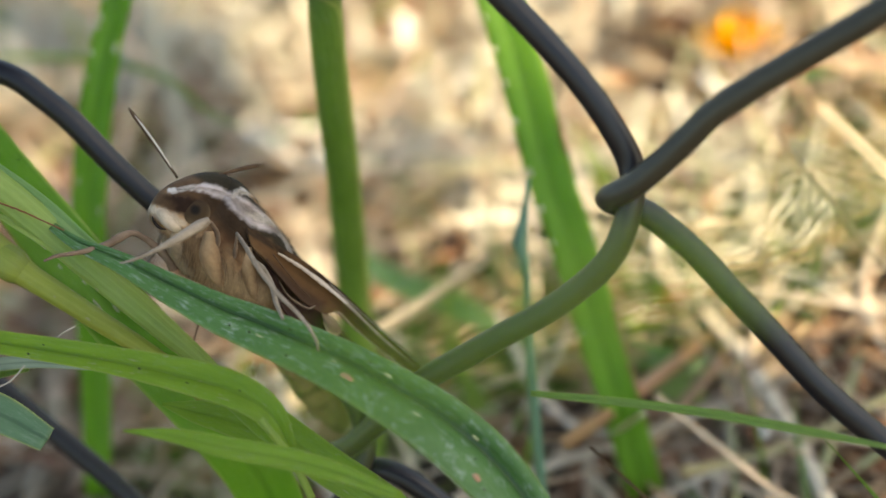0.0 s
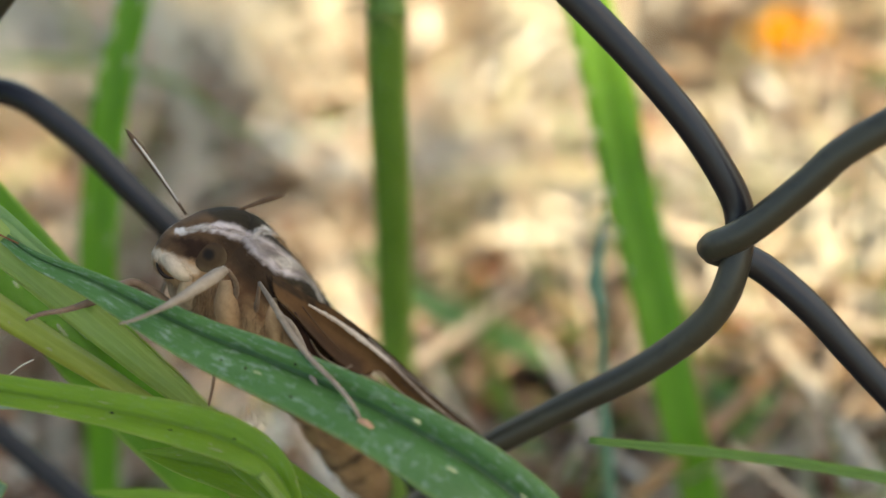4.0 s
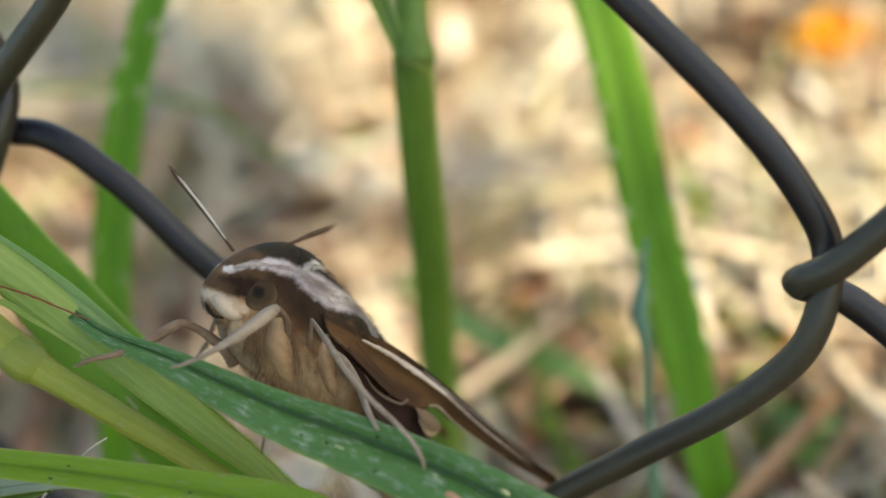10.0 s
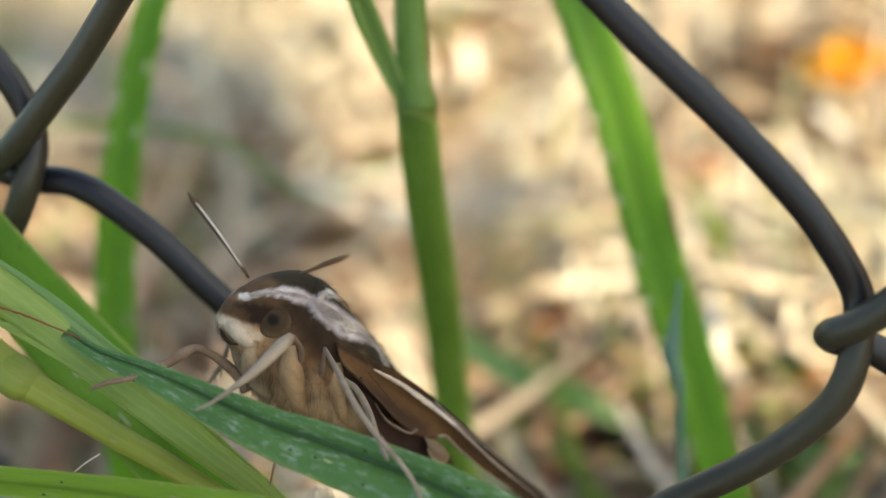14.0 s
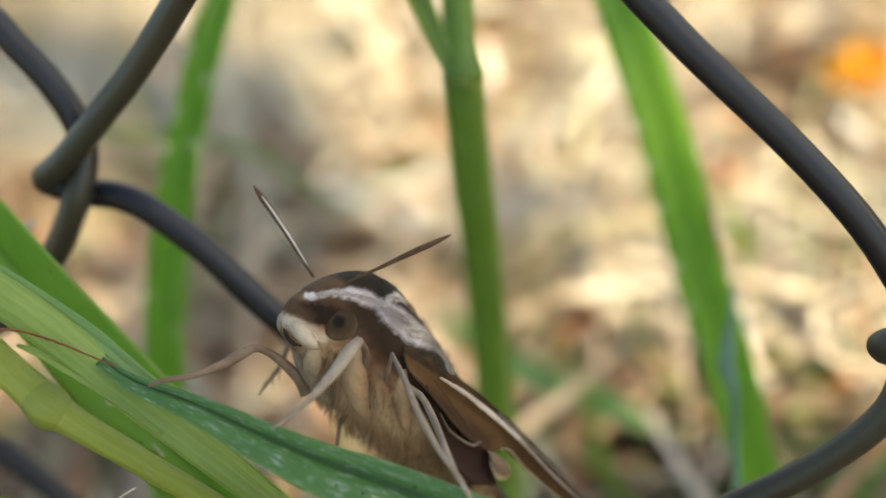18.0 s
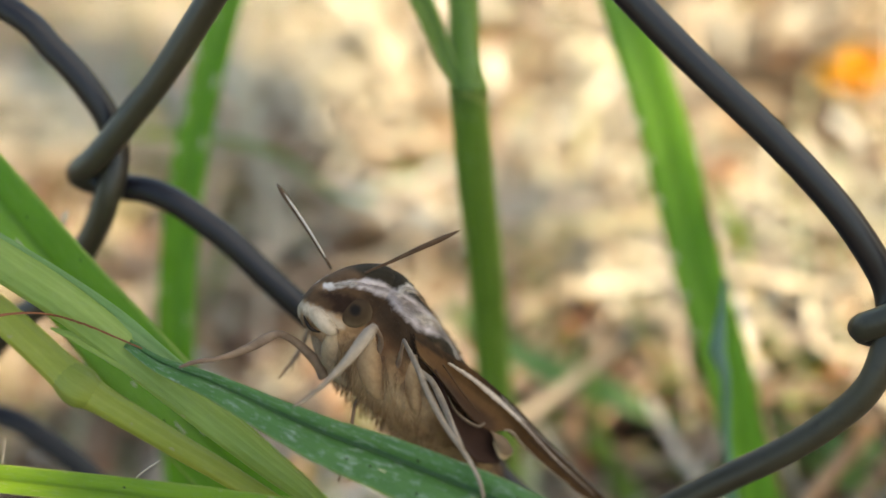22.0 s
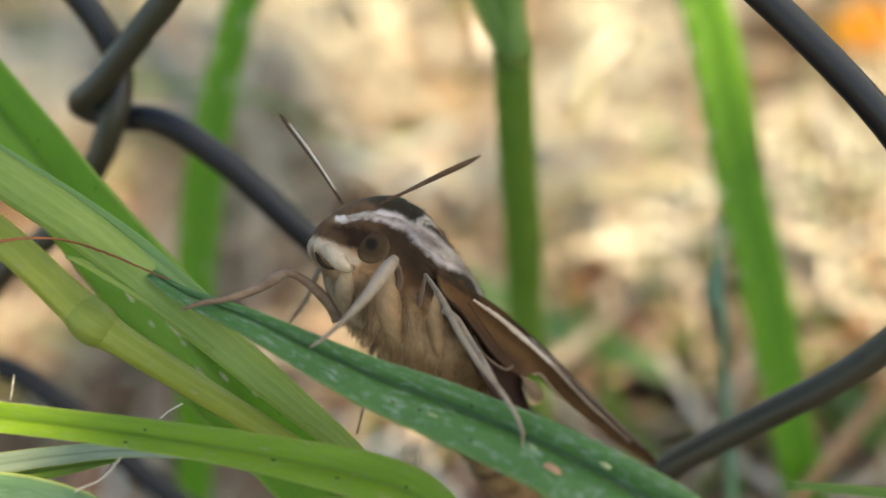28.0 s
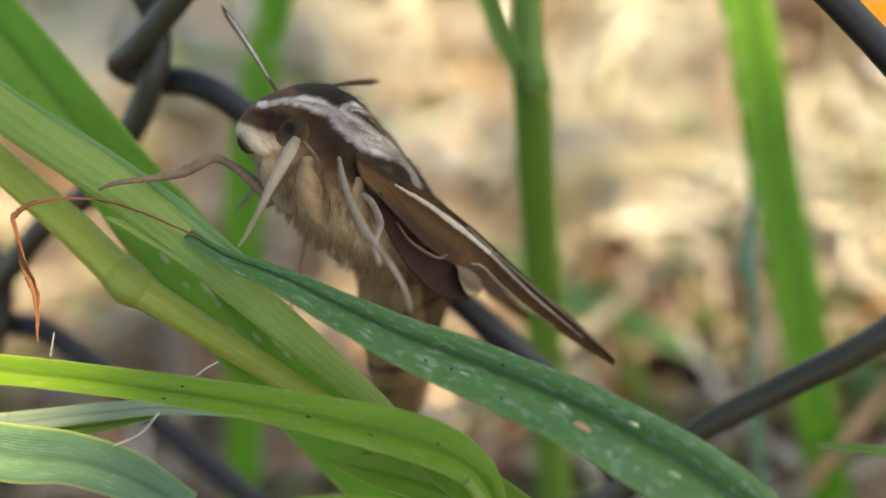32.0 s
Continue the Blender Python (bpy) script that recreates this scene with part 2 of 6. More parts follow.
def spline(pts, n):
    """n points along a Catmull-Rom curve through pts (tuples of any size)."""
    a = np.array(pts, float)
    a = np.vstack([2 * a[0] - a[1], a, 2 * a[-1] - a[-2]])
    out = []
    for s in np.linspace(0, len(pts) - 1, n):
        i = min(int(s), len(pts) - 2)
        u = s - i
        p0, p1, p2, p3 = a[i : i + 4]
        out.append(0.5 * (2 * p1 + (p2 - p0) * u + (2 * p0 - 5 * p1 + 4 * p2 - p3) * u * u + (3 * p1 - p0 - 3 * p2 + p3) * u**3))
    return np.array(out)


def frames_along(pts, hint):
    t = np.gradient(pts, axis=0)
    t /= np.linalg.norm(t, axis=1)[:, None]
    side = np.cross(t, np.broadcast_to(hint, t.shape))
    side /= np.linalg.norm(side, axis=1)[:, None] + 1e-12
    return t, side, np.cross(side, t)


def finish(bm, smooth=True):
    bmesh.ops.recalc_face_normals(bm, faces=bm.faces)
    for f in bm.faces:
        f.smooth = smooth
    return bm


def add_tube(bm, pts, radii, seg=12, hint=(0.13, 0.21, 0.97), flat=1.0, caps=True):
    """A round tube through pts with a radius at each; flat squeezes it across hint. Carries a UV map."""
    pts, radii = np.asarray(pts, float), np.broadcast_to(radii, (len(pts),))
    uv = bm.loops.layers.uv.verify()
    _, side, nor = frames_along(pts, np.array(hint, float))
    rings, run = [], np.r_[0, np.cumsum(np.linalg.norm(np.diff(pts, axis=0), axis=1))]
    for p, r, s, n in zip(pts, radii, side, nor):
        rings.append([bm.verts.new((p + r * (math.cos(a) * s + flat * math.sin(a) * n)) * 0.01) for a in np.arange(seg) * 2 * math.pi / seg])
    for i in range(len(rings) - 1):
        for j in range(seg):
            k = (j + 1) % seg
            f = bm.faces.new((rings[i][j], rings[i][k], rings[i + 1][k], rings[i + 1][j]))
            for l, (u, v) in zip(f.loops, ((j, i), (j + 1, i), (j + 1, i + 1), (j, i + 1))):
                l[uv].uv = (u / seg, run[v])
    if caps:
        bm.faces.new(rings[0][::-1])
        bm.faces.new(rings[-1])
    return bm


CROSS = (-1.0, -0.55, -0.12, 0.0, 0.12, 0.55, 1.0)


RIBBED = tuple(k / 8 for k in range(-8, 9))


def add_blade(bm, pts, widths, face, fold=0.25, thick=0.018, n=40, rag=0.0, twist=0.0, seed=1, ribs=0.0, crease=0.0):
    """A grass blade: folded along its midrib (crease: how far off the middle it lies), with thickness, tapering widths, a slightly ragged edge and, if ribs > 0, lobes that swell on both sides of the midrib."""
    cross = RIBBED if ribs else CROSS
    rng = random.Random(seed)
    ws = spline([(w, 0) for w in widths], n)[:, 0].clip(0.004)
    p = spline(pts, n)
    t, side, nor = frames_along(p, np.array(face, float))
    if twist:
        ang = np.linspace(0, math.radians(twist), n)[:, None]
        side, nor = side * np.cos(ang) + nor * np.sin(ang), nor * np.cos(ang) - side * np.sin(ang)
    uv = bm.loops.layers.uv.verify()
    run = np.r_[0, np.cumsum(np.linalg.norm(np.diff(p, axis=0), axis=1))]
    grids = []
    for layer in (1, -1):
        rows = []
        for i in range(n):
            w, row = ws[i] / 2, []
            for u in cross:
                e = 1 + (rag * rng.uniform(-1, 1) if abs(u) == 1 else 0)
                lobe = (u - crease) / ((1 - crease) if u > crease else (1 + crease))
                h = fold * w * (abs(u - crease) - 0.5) - (0.10 * w if u == crease else 0) * layer * fold + ribs * w * math.sin(math.pi * abs(lobe))
                q = p[i] + side[i] * u * w * e + nor[i] * (h + layer * thick / 2 * (1.05 - abs(u) * 0.8))
                row.append(bm.verts.new(q * 0.01))
            rows.append(row)
        grids.append(rows)
    for layer, rows in enumerate(grids):
        for i in range(n - 1):
            for j in range(len(cross) - 1):
                f = bm.faces.new((rows[i][j], rows[i][j + 1], rows[i + 1][j + 1], rows[i + 1][j]))
                for l, (a, b) in zip(f.loops, ((j, i), (j + 1, i), (j + 1, i + 1), (j, i + 1))):
                    l[uv].uv = (0.5 * (cross[a] - crease) / ((1 - crease) if cross[a] > crease else (1 + crease)) + 0.5, run[b])
    a, b = grids
    m = len(cross) - 1
    for i in range(n - 1):
        for j in (0, m):
            bm.faces.new((a[i][j], a[i + 1][j], b[i + 1][j], b[i][j]))
    for i in (0, n - 1):
        for j in range(m):
            bm.faces.new((a[i][j], a[i][j + 1], b[i][j + 1], b[i][j]))
    return bm


def blade_point(pts, widths, face, fold, v, u, lift=0.02, n=60, ribs=0.0, crease=0.0):
    """A place on a blade: v along it (0 to 1), u across it (-1 to 1); also its run and normal there."""
    ws, p = spline([(w, 0) for w in widths], n)[:, 0], spline(pts, n)
    t, side, nor = frames_along(p, np.array(face, float))
    i = min(n - 1, int(v * (n - 1)))
    w = ws[i] / 2
    lobe = (u - crease) / ((1 - crease) if u > crease else (1 + crease))
    return p[i] + side[i] * u * w + nor[i] * (fold * w * (abs(u - crease) - 0.5) + ribs * w * math.sin(math.pi * abs(lobe)) + lift), t[i], side[i], nor[i]


def marks(parent, blade, spots, material, name="scar", off=(0, 0, 0), ribs=0.0, crease=0.0):
    """Small pale scars on a blade: spots of v, u, half length, half width."""
    pts, widths, face, fold = blade
    for v, u, a, b in spots:
        c, t, sd, nr = blade_point(pts, widths, face, fold, v, u, 0.02, 60, ribs, crease)
        c = c - np.array(off, float)
        bm = bmesh.new()
        rng = random.Random(int(v * 9999) + int(u * 77))
        rim = [(math.cos(k * 0.785) * a * rng.uniform(0.8, 1.15), math.sin(k * 0.785) * b * rng.uniform(0.75, 1.2)) for k in range(8)]
        low = [bm.verts.new((c + t * x + sd * y - nr * 0.02) * 0.01) for x, y in rim]
        top = [bm.verts.new((c + t * x * 0.85 + sd * y * 0.85) * 0.01) for x, y in rim]
        for k in range(8):
            bm.faces.new((low[k], low[(k + 1) % 8], top[(k + 1) % 8], top[k]))
        bm.faces.new(top)
        part(name, bm, material, parent)


def mesh_of(name, bm, material, smooth=True):
    finish(bm, smooth)
    me = bpy.data.meshes.new(name)
    bm.to_mesh(me)
    bm.free()
    me.materials.append(material)
    return me


def part(name, bm, material, parent, label=""):
    """Links a bmesh as one mesh object under a thing or a part."""
    ob = new(name, mesh_of(name, bm, material))
    ob.parent = parent
    if label:
        tagged(ob, label)
    return ob


def thing(name, bm, material, label, category, group="", kind=""):
    return tagged(new(name, mesh_of(name, bm, material)), label, category, group, kind)


def holder(name, at_cm, label, category, group=""):
    ob = tagged(new(name), label, category, group)
    ob.location = cm(at_cm)
    return ob


def place(ob, at_cm):
    """Moves the mesh's origin to a root point without moving the thing."""
    ob.data.transform(Matrix.Translation(-cm(at_cm)))
    ob.location = cm(at_cm)
    return ob


# ---- ground ----


def ground_height(x, y):
    """Height in cm of the uneven soil."""
    v = Vector((x * 0.09, y * 0.09, 0.3))
    return 0.9 * noise.fractal(v, 1.0, 2.0, 4) * (1 if abs(x) + abs(y) < 400 else 0.4) - 0.1


def build_ground():
    bm = bmesh.new()
    xs = np.r_[np.array([-30000, -5000, -1500, -500, -200, -110]), np.arange(-70, 45, 0.9), np.array([80, 200, 600, 2500, 30000])]
    ys = np.r_[np.array([-30000, -5000, -1000, -250, -80, -40]), np.arange(-20, 62, 0.9), np.array([90, 200, 500, 1500, 6000, 30000])]
    grid = [[bm.verts.new(cm((x, y, ground_height(x, y)))) for x in xs] for y in ys]
    for i in range(len(ys) - 1):
        for j in range(len(xs) - 1):
            bm.faces.new((grid[i][j], grid[i][j + 1], grid[i + 1][j + 1], grid[i + 1][j]))
    thing("ground", bm, SOIL, "uneven brown soil under dry grass litter", "ground", kind="structure")


build_ground()


def scatter(name, count, material, label, category, seed, length, width, lift, box, steep=0.25, curl=0.2, keep=None, shape="straw"):
    """Many loose pieces of litter joined in one mesh."""
    rng = random.Random(seed)
    verts, faces = [], []
    made = 0
    while made < count:
        x, y = rng.uniform(box[0], box[1]), rng.uniform(box[2], box[3])
        if keep and rng.random() > keep(x, y):
            continue
        made += 1
        L, w = rng.uniform(*length), rng.uniform(*width)
        az, el = rng.uniform(0, 2 * math.pi), abs(rng.gauss(0, steep))
        d = Vector((math.cos(az) * math.cos(el), math.sin(az) * math.cos(el), math.sin(el)))
        z0 = ground_height(x, y) + rng.uniform(*lift)
        side = d.cross(Vector((rng.gauss(0, 0.5), rng.gauss(0, 0.5), 1))).normalized()
        up = side.cross(d).normalized()
        bend, k0, n = rng.gauss(0, curl) * L, len(verts), 5
        for i in range(n + 1):
            u = i / n
            c = Vector((x, y, z0)) + d * (L * (u - (0 if shape == "sprout" else 0.5))) + up * (bend * (u - 0.5) ** 2 * 2) + side * (bend * 0.6 * u * u)
            c.z = max(c.z, ground_height(c.x, c.y) + 0.03)
            wide = {"straw": 0.75 + 0.25 * math.sin(math.pi * u), "leaf": math.sin(math.pi * (0.06 + 0.88 * u)), "sprout": 1.05 - u}[shape] * w / 2
            for s, h in ((-1, 0), (0, 0.35), (1, 0), (0, -0.25)):
                verts.append((c + side * (s * wide) + up * (h * wide * (0.35 if shape == "leaf" else 1))) * 0.01)
        for i in range(n):
            for j in range(4):
                k = (j + 1) % 4
                faces.append((k0 + 4 * i + j, k0 + 4 * i + k, k0 + 4 * i + 4 + k, k0 + 4 * i + 4 + j))
        faces.append((k0, k0 + 1, k0 + 2, k0 + 3))
        faces.append(tuple(k0 + 4 * n + j for j in (3, 2, 1, 0)))
    me = bpy.data.meshes.new(name)
    me.from_pydata(verts, [], faces)
    me.materials.append(material)
    me.polygons.foreach_set("use_smooth", [True] * len(faces))
    return tagged(new(name, me), label, category, kind="stuff")


VIEW = (-34, 10, 1, 34)
scatter("straw_litter", 2700, STRAW, "tangled dry tan grass stalks lying on the soil", "dry grass", 3, (2, 7), (0.08, 0.22), (0.05, 0.9), VIEW, 0.22, 0.25)
scatter("fine_straw", 2300, STRAW, "thin bleached grass stems strewn over the litter", "dry grass", 5, (1.5, 6), (0.04, 0.10), (0.1, 1.3), VIEW, 0.35, 0.35)
scatter("leaf_litter", 1900, LITTER, "brown dead leaf fragments among the straw", "dead leaves", 7, (0.8, 2.4), (0.3, 0.9), (0.02, 0.5), VIEW, 0.3, 0.5, None, "leaf")
scatter("bleached_chips", 420, CHIP, "small shiny bleached straw chips on the litter", "dry grass", 15, (0.3, 1.5), (0.10, 0.30), (0.4, 1.2), VIEW, 0.35, 0.2,
        lambda x, y: 1.0 if noise.noise(Vector((x * 0.12, y * 0.12, 9.0))) > 0.05 else 0.12)
patches = [scatter("bleached_straw", 190, BONE, "sun-bleached cream straw on the open ground", "dry grass", 19, (1.0, 3.2), (0.06, 0.17), (0.4, 1.1), (-3.5, 4, 7.5, 13.5), 0.25, 0.25,
        lambda x, y: 0.0 if math.hypot(x - 2.5, y - 11.2) < 2.2 else 1.0),
           scatter("bleached_straw", 110, BONE, "sun-bleached straw scraps on the open ground", "dry grass", 23, (0.8, 2.6), (0.08, 0.22), (0.4, 1.0), (0.5, 6.5, 6.3, 9.5), 0.25, 0.25),
           scatter("bleached_straw", 260, BONE, "sun-bleached straw lying thick on the far ground", "dry grass", 29, (0.8, 3.0), (0.08, 0.24), (0.5, 1.3), (-15, -5, 8.5, 15), 0.3, 0.25),
           scatter("bleached_straw", 150, BONE, "sun-bleached straw by the bent stalks", "dry grass", 37, (0.8, 3.0), (0.08, 0.22), (0.5, 1.2), (-13, -7.5, 7.6, 10.5), 0.3, 0.25)]
joined = bmesh.new()
for patch in patches:
    joined.from_mesh(patch.data)
    if patch is not patches[0]:
        bpy.data.objects.remove(patch)
joined.to_mesh(patches[0].data)
joined.free()
scatter("grass_sprouts", 1100, GREEN_BITS, "short yellow-green grass shoots growing through litter", "grass", 9, (1.0, 3.6), (0.10, 0.28), (0.0, 0.1), VIEW, 0.9, 0.4,
        lambda x, y: 0.15 + 0.85 * (noise.noise(Vector((x * 0.16, y * 0.16, 4.0))) > 0.12), "sprout")



def lying_blade(name, pts, widths, material, label, category="grass blade", fold=0.3, twist=0.0):
    return thing(name, add_blade(bmesh.new(), pts, widths, (0.2, -0.5, 0.85), fold, 0.02, 30, 0.03, twist), material, label, category)


def build_ground_things():
    lying_blade("bleached_stalk", [(-5.12, 6.90, -0.05), (-5.35, 7.11, 1.00), (-5.40, 7.18, 1.90), (-5.31, 7.22, 2.90), (-5.31, 7.28, 3.60), (-5.28, 7.30, 3.75)], (0.26, 0.28, 0.30, 0.34, 0.36, 0.1), BONE, "bleached flattened grass stalk standing in the litter", "dry grass")
    lying_blade("bleached_stalk", [(-6.81, 8.49, 1.00), (-6.54, 8.88, 1.40), (-6.22, 9.28, 1.80)], (0.15, 0.22, 0.05), BONE, "pale dry side leaf of a dead stalk", "dry grass")
    lying_blade("bleached_stalk", [(-2.08, 5.94, 0.60), (-1.04, 5.06, 0.70), (-0.23, 4.46, 0.60)], (0.15, 0.22, 0.12), BONE, "bleached grass stem lying in the litter", "dry grass")
    lying_blade("bleached_stalk", [(-4.80, 12.37, 0.60), (-3.95, 11.75, 0.60), (-3.33, 11.30, 0.50)], (0.2, 0.3, 0.2), BONE, "sun-bleached stem fragment on the straw", "dry grass")
    lying_blade("bleached_stalk", [(-0.34, 7.54, 0.30), (0.69, 6.87, 0.30), (1.80, 6.18, 0.20)], (0.04, 0.08, 0.04), BONE, "bleached grass stem lying in the litter", "dry grass")
    lying_blade("bleached_stalk", [(2.20, 8.66, 0.60), (3.17, 8.59, 0.60), (4.22, 8.38, 0.50)], (0.12, 0.2, 0.08), BONE, "sun-bleached stem on the litter", "dry grass")
    lying_blade("bleached_stalk", [(4.13, 7.71, 0.60), (5.08, 7.29, 0.60), (5.90, 7.00, 0.50)], (0.1, 0.16, 0.08), BONE, "pale dry stem beside dark soil", "dry grass")
    lying_blade("bleached_stalk", [(4.46, 4.78, 0.50), (5.23, 4.44, 0.70), (5.90, 4.35, 0.40)], (0.25, 0.34, 0.1), SHEATH, "pale yellowed grass leaf curling over soil", "grass blade")
    lying_blade("lying_grass", [(-1.44, 5.86, 0.80), (0.56, 4.80, 1.20), (1.99, 4.46, 1.20), (3.00, 4.72, 0.60)], (0.2, 0.34, 0.36, 0.1), LEAF_DARK, "dull green grass leaf arching low over litter")
    lying_blade("lying_grass", [(-4.92, 7.03, 0.40), (-4.17, 7.43, 0.80), (-3.79, 8.42, 0.80), (-4.02, 9.94, 0.30)], (0.2, 0.4, 0.4, 0.1), LEAF_DARK, "blue-green grass leaf lying on straw")
    lying_blade("lying_grass", [(-4.42, 8.61, 0.20), (-3.52, 8.66, 0.80), (-2.96, 8.89, 1.00)], (0.2, 0.3, 0.05), LEAF_BRIGHT, "short bright green shoot in the litter")
    lying_blade("lying_grass", [(-8.29, 7.79, 0.30), (-8.71, 8.22, 1.00), (-9.02, 8.51, 1.80), (-9.32, 8.75, 2.40)], (0.12, 0.16, 0.15, 0.05), STEM_PALE, "yellow-green grass shoot leaning over litter")
    lying_blade("lying_grass", [(-2.85, 9.86, 0.20), (-2.61, 9.98, 0.80), (-2.60, 10.37, 1.40)], (0.14, 0.2, 0.05), LEAF_BRIGHT, "thin bright green shoot")
    lying_blade("lying_grass", [(-6.15, 11.10, 0.20), (-6.09, 11.26, 0.80), (-6.22, 11.56, 1.40)], (0.2, 0.28, 0.1), LEAF_BRIGHT, "bright green shoot far in the litter")
    lying_blade("lying_grass", [(3.71, 10.55, 0.80), (4.15, 10.76, 1.20), (4.65, 11.14, 1.40)], (0.2, 0.35, 0.2), LEAF_DARK, "dull green grass leaf at the edge of sunlit straw")
    lying_blade("lying_grass", [(2.85, 5.76, 0.40), (4.63, 4.80, 0.80), (5.44, 5.13, 0.60), (6.05, 5.90, 0.30)], (0.15, 0.3, 0.3, 0.1), LEAF_DARK, "dark green grass leaf lying over soil")
    lying_blade("lying_grass", [(3.51, 3.14, 0.20), (3.95, 2.85, 1.00), (4.20, 2.78, 1.50)], (0.1, 0.14, 0.03), LEAF_BRIGHT, "thin green shoot low in the shade")
    lying_blade("brown_leaf", [(3.85, 5.54, 0.40), (4.45, 5.67, 0.90), (4.95, 5.97, 1.10)], (0.1, 0.34, 0.05), RUST_DRY, "curled orange-brown dead leaf", "dead leaf")
    lying_blade("brown_leaf", [(-9.86, 7.25, 0.50), (-7.80, 5.95, 0.80), (-7.03, 5.31, 0.40)], (0.2, 0.32, 0.2), RUST_DRY, "orange-brown dry grass leaf", "dead leaf")
    lying_blade("brown_leaf", [(1.07, 3.84, 0.30), (1.65, 4.04, 0.40), (2.17, 4.24, 0.30)], (0.15, 0.2, 0.1), RUST_DRY, "reddish dry stem on shaded soil", "dead leaf")
    lying_blade("brown_leaf", [(-4.43, 6.53, 0.30), (-4.10, 6.65, 0.50), (-4.05, 6.92, 0.30)], (0.1, 0.3, 0.1), RUST_DRY, "small rust-coloured leaf scrap", "dead leaf")
    lying_blade("sagging_grass", [(-3.49, 3.14, 5.16), (-2.51, 3.34, 5.12), (-1.68, 3.52, 5.02), (-0.90, 3.58, 4.85), (-0.14, 3.39, 4.59), (0.33, 3.44, 4.37)], (0.06, 0.10, 0.10, 0.08, 0.06, 0.03), LEAF_BRIGHT, "thin green grass blade sagging behind the stalks")


build_ground_things()


def build_orange():
    """A crumpled orange petal caught upright in the straw."""
    rng = random.Random(4)
    flower = holder("orange_flower", (2.3, 12.1, -0.1), "small bright orange flower head in dry grass", "flower")
    part("stalk", add_tube(bmesh.new(), spline([(0, 0, 0), (0.1, 0.05, 0.5), (0.05, 0.0, 1.0)], 10), 0.06, 6), STEM_PALE, flower)
    for k in range(14):
        az, open_out = k * 0.9 + rng.uniform(-0.2, 0.2), (0.35, 0.75)[k % 2]
        d = np.array((math.cos(az), math.sin(az), 0.0))
        up = np.array((0.05, 0, 0.75))
        pts = [tuple(up), tuple(up + d * 0.2 * open_out + (0, 0, 0.2)), tuple(up + d * 0.48 * open_out + (0, 0, 0.4)), tuple(up + d * 0.86 * open_out + (0, 0, 0.5 + 0.15 * (k % 2 == 0)))]
        part("petal", add_blade(bmesh.new(), pts, (0.14, 0.42, 0.52, 0.30), tuple(-d + np.array((0, 0, 0.6))), 0.2, 0.03, 10, 0.1, 0, k), ORANGE, flower)


build_orange()

# ---- chain-link fence ----
# The mesh leans a little; lengths below lie in its own plane: x along it, z up it, y away from the path.
FENCE_AT = (1.479, -0.585, 7.782)        # a crossing of two wires
FENCE_AXES = Matrix(((0.9364, -0.2982, 0.1850), (0.2428, 0.9312, 0.2720), (-0.2533, -0.2098, 0.9444)))
E_DOWN_RIGHT, E_DOWN_LEFT = np.array((4.478, -2.890)), np.array((-1.963, -2.890))
NUDGED = {(1, 0): (-0.35, -0.35), (0, 1): (0.41, 0.24), (0, -1): (-0.06, 0.71), (1, -2): (0.90, 1.00), (2, -1): (0.10, -0.90)}       # crossings pulled out of the even pattern
WIRE_R = 0.112
TIP = (-0.20, -0.02)

# Courses of a wire near a crossing, as offsets from it: leaving a left bend behind the mesh, ...
HUMPED = ((0.05, -0.10), (0.25, -0.11), (0.39, -0.09), (0.63, -0.14), (0.86, -0.26), (1.10, -0.39), (1.33, -0.56), (1.80, -0.93))
STEEP = ((0.03, -0.06), (0.21, -0.13), (0.46, -0.27), (0.72, -0.45), (0.99, -0.68), (1.51, -1.08), (2.05, -1.52))
# ... coming down behind the mesh into a right bend, ...
BOWED = ((-0.78, 1.32), (-0.49, 1.07), (-0.27, 0.90), (-0.05, 0.66), (0.11, 0.39))
TIGHT = ((-1.86, 1.93), (-1.39, 1.59), (-0.94, 1.25), (-0.48, 0.86), (-0.17, 0.50), (-0.02, 0.27))
# ... leaving that bend before the mesh, and coming down before it into the next left bend.
LOOSE = ((0.15, -0.11), (0.02, -0.46), (-0.20, -0.84), (-0.43, -1.21))
CLOSE = ((0.01, -0.31), (-0.13, -0.63), (-0.50, -1.09), (-0.90, -1.45), (-1.32, -1.85))
LANDING = ((0.75, 1.16), (0.51, 0.83), (0.26, 0.48), (0.01, 0.16))


def crossing(a, b):
    return a * E_DOWN_RIGHT + b * E_DOWN_LEFT + np.array(NUDGED.get((a, b), (0, 0)))


def zigzag(k, n0, n1):
    """One bent wire of the mesh: left bends at crossings (n + k, n), right bends at (n + 1 + k, n)."""
    pts, depth = [], 1.02 * WIRE_R
    for n in range(n0, n1):
        left, right, after = crossing(n + k, n), crossing(n + 1 + k, n), crossing(n + 1 + k, n + 1)
        tight = (k, n) == (1, -1)
        pts.append((left[0] + TIP[0], 0.0, left[1] + TIP[1]))
        for at, course, y in ((left, STEEP if (k, n) == (2, -1) else HUMPED, depth), (right, TIGHT if tight else BOWED, depth),
                              (right, ((0.03, 0.03) if tight else (0.18, 0.12),), 0.0), (right, CLOSE if tight else LOOSE, -depth), (after, LANDING, -depth)):
            pts += [(at[0] + x, y * (0.6 if i == 0 and course in (HUMPED, STEEP) else 1), at[1] + z) for i, (x, z) in enumerate(course)]
    return pts


def eased(line, times):
    """Takes the small kinks out of a course of points."""
    line = np.array(line, float)
    for n in range(times):
        line[1:-1] = 0.5 * line[1:-1] + 0.25 * (line[:-2] + line[2:])
    return line


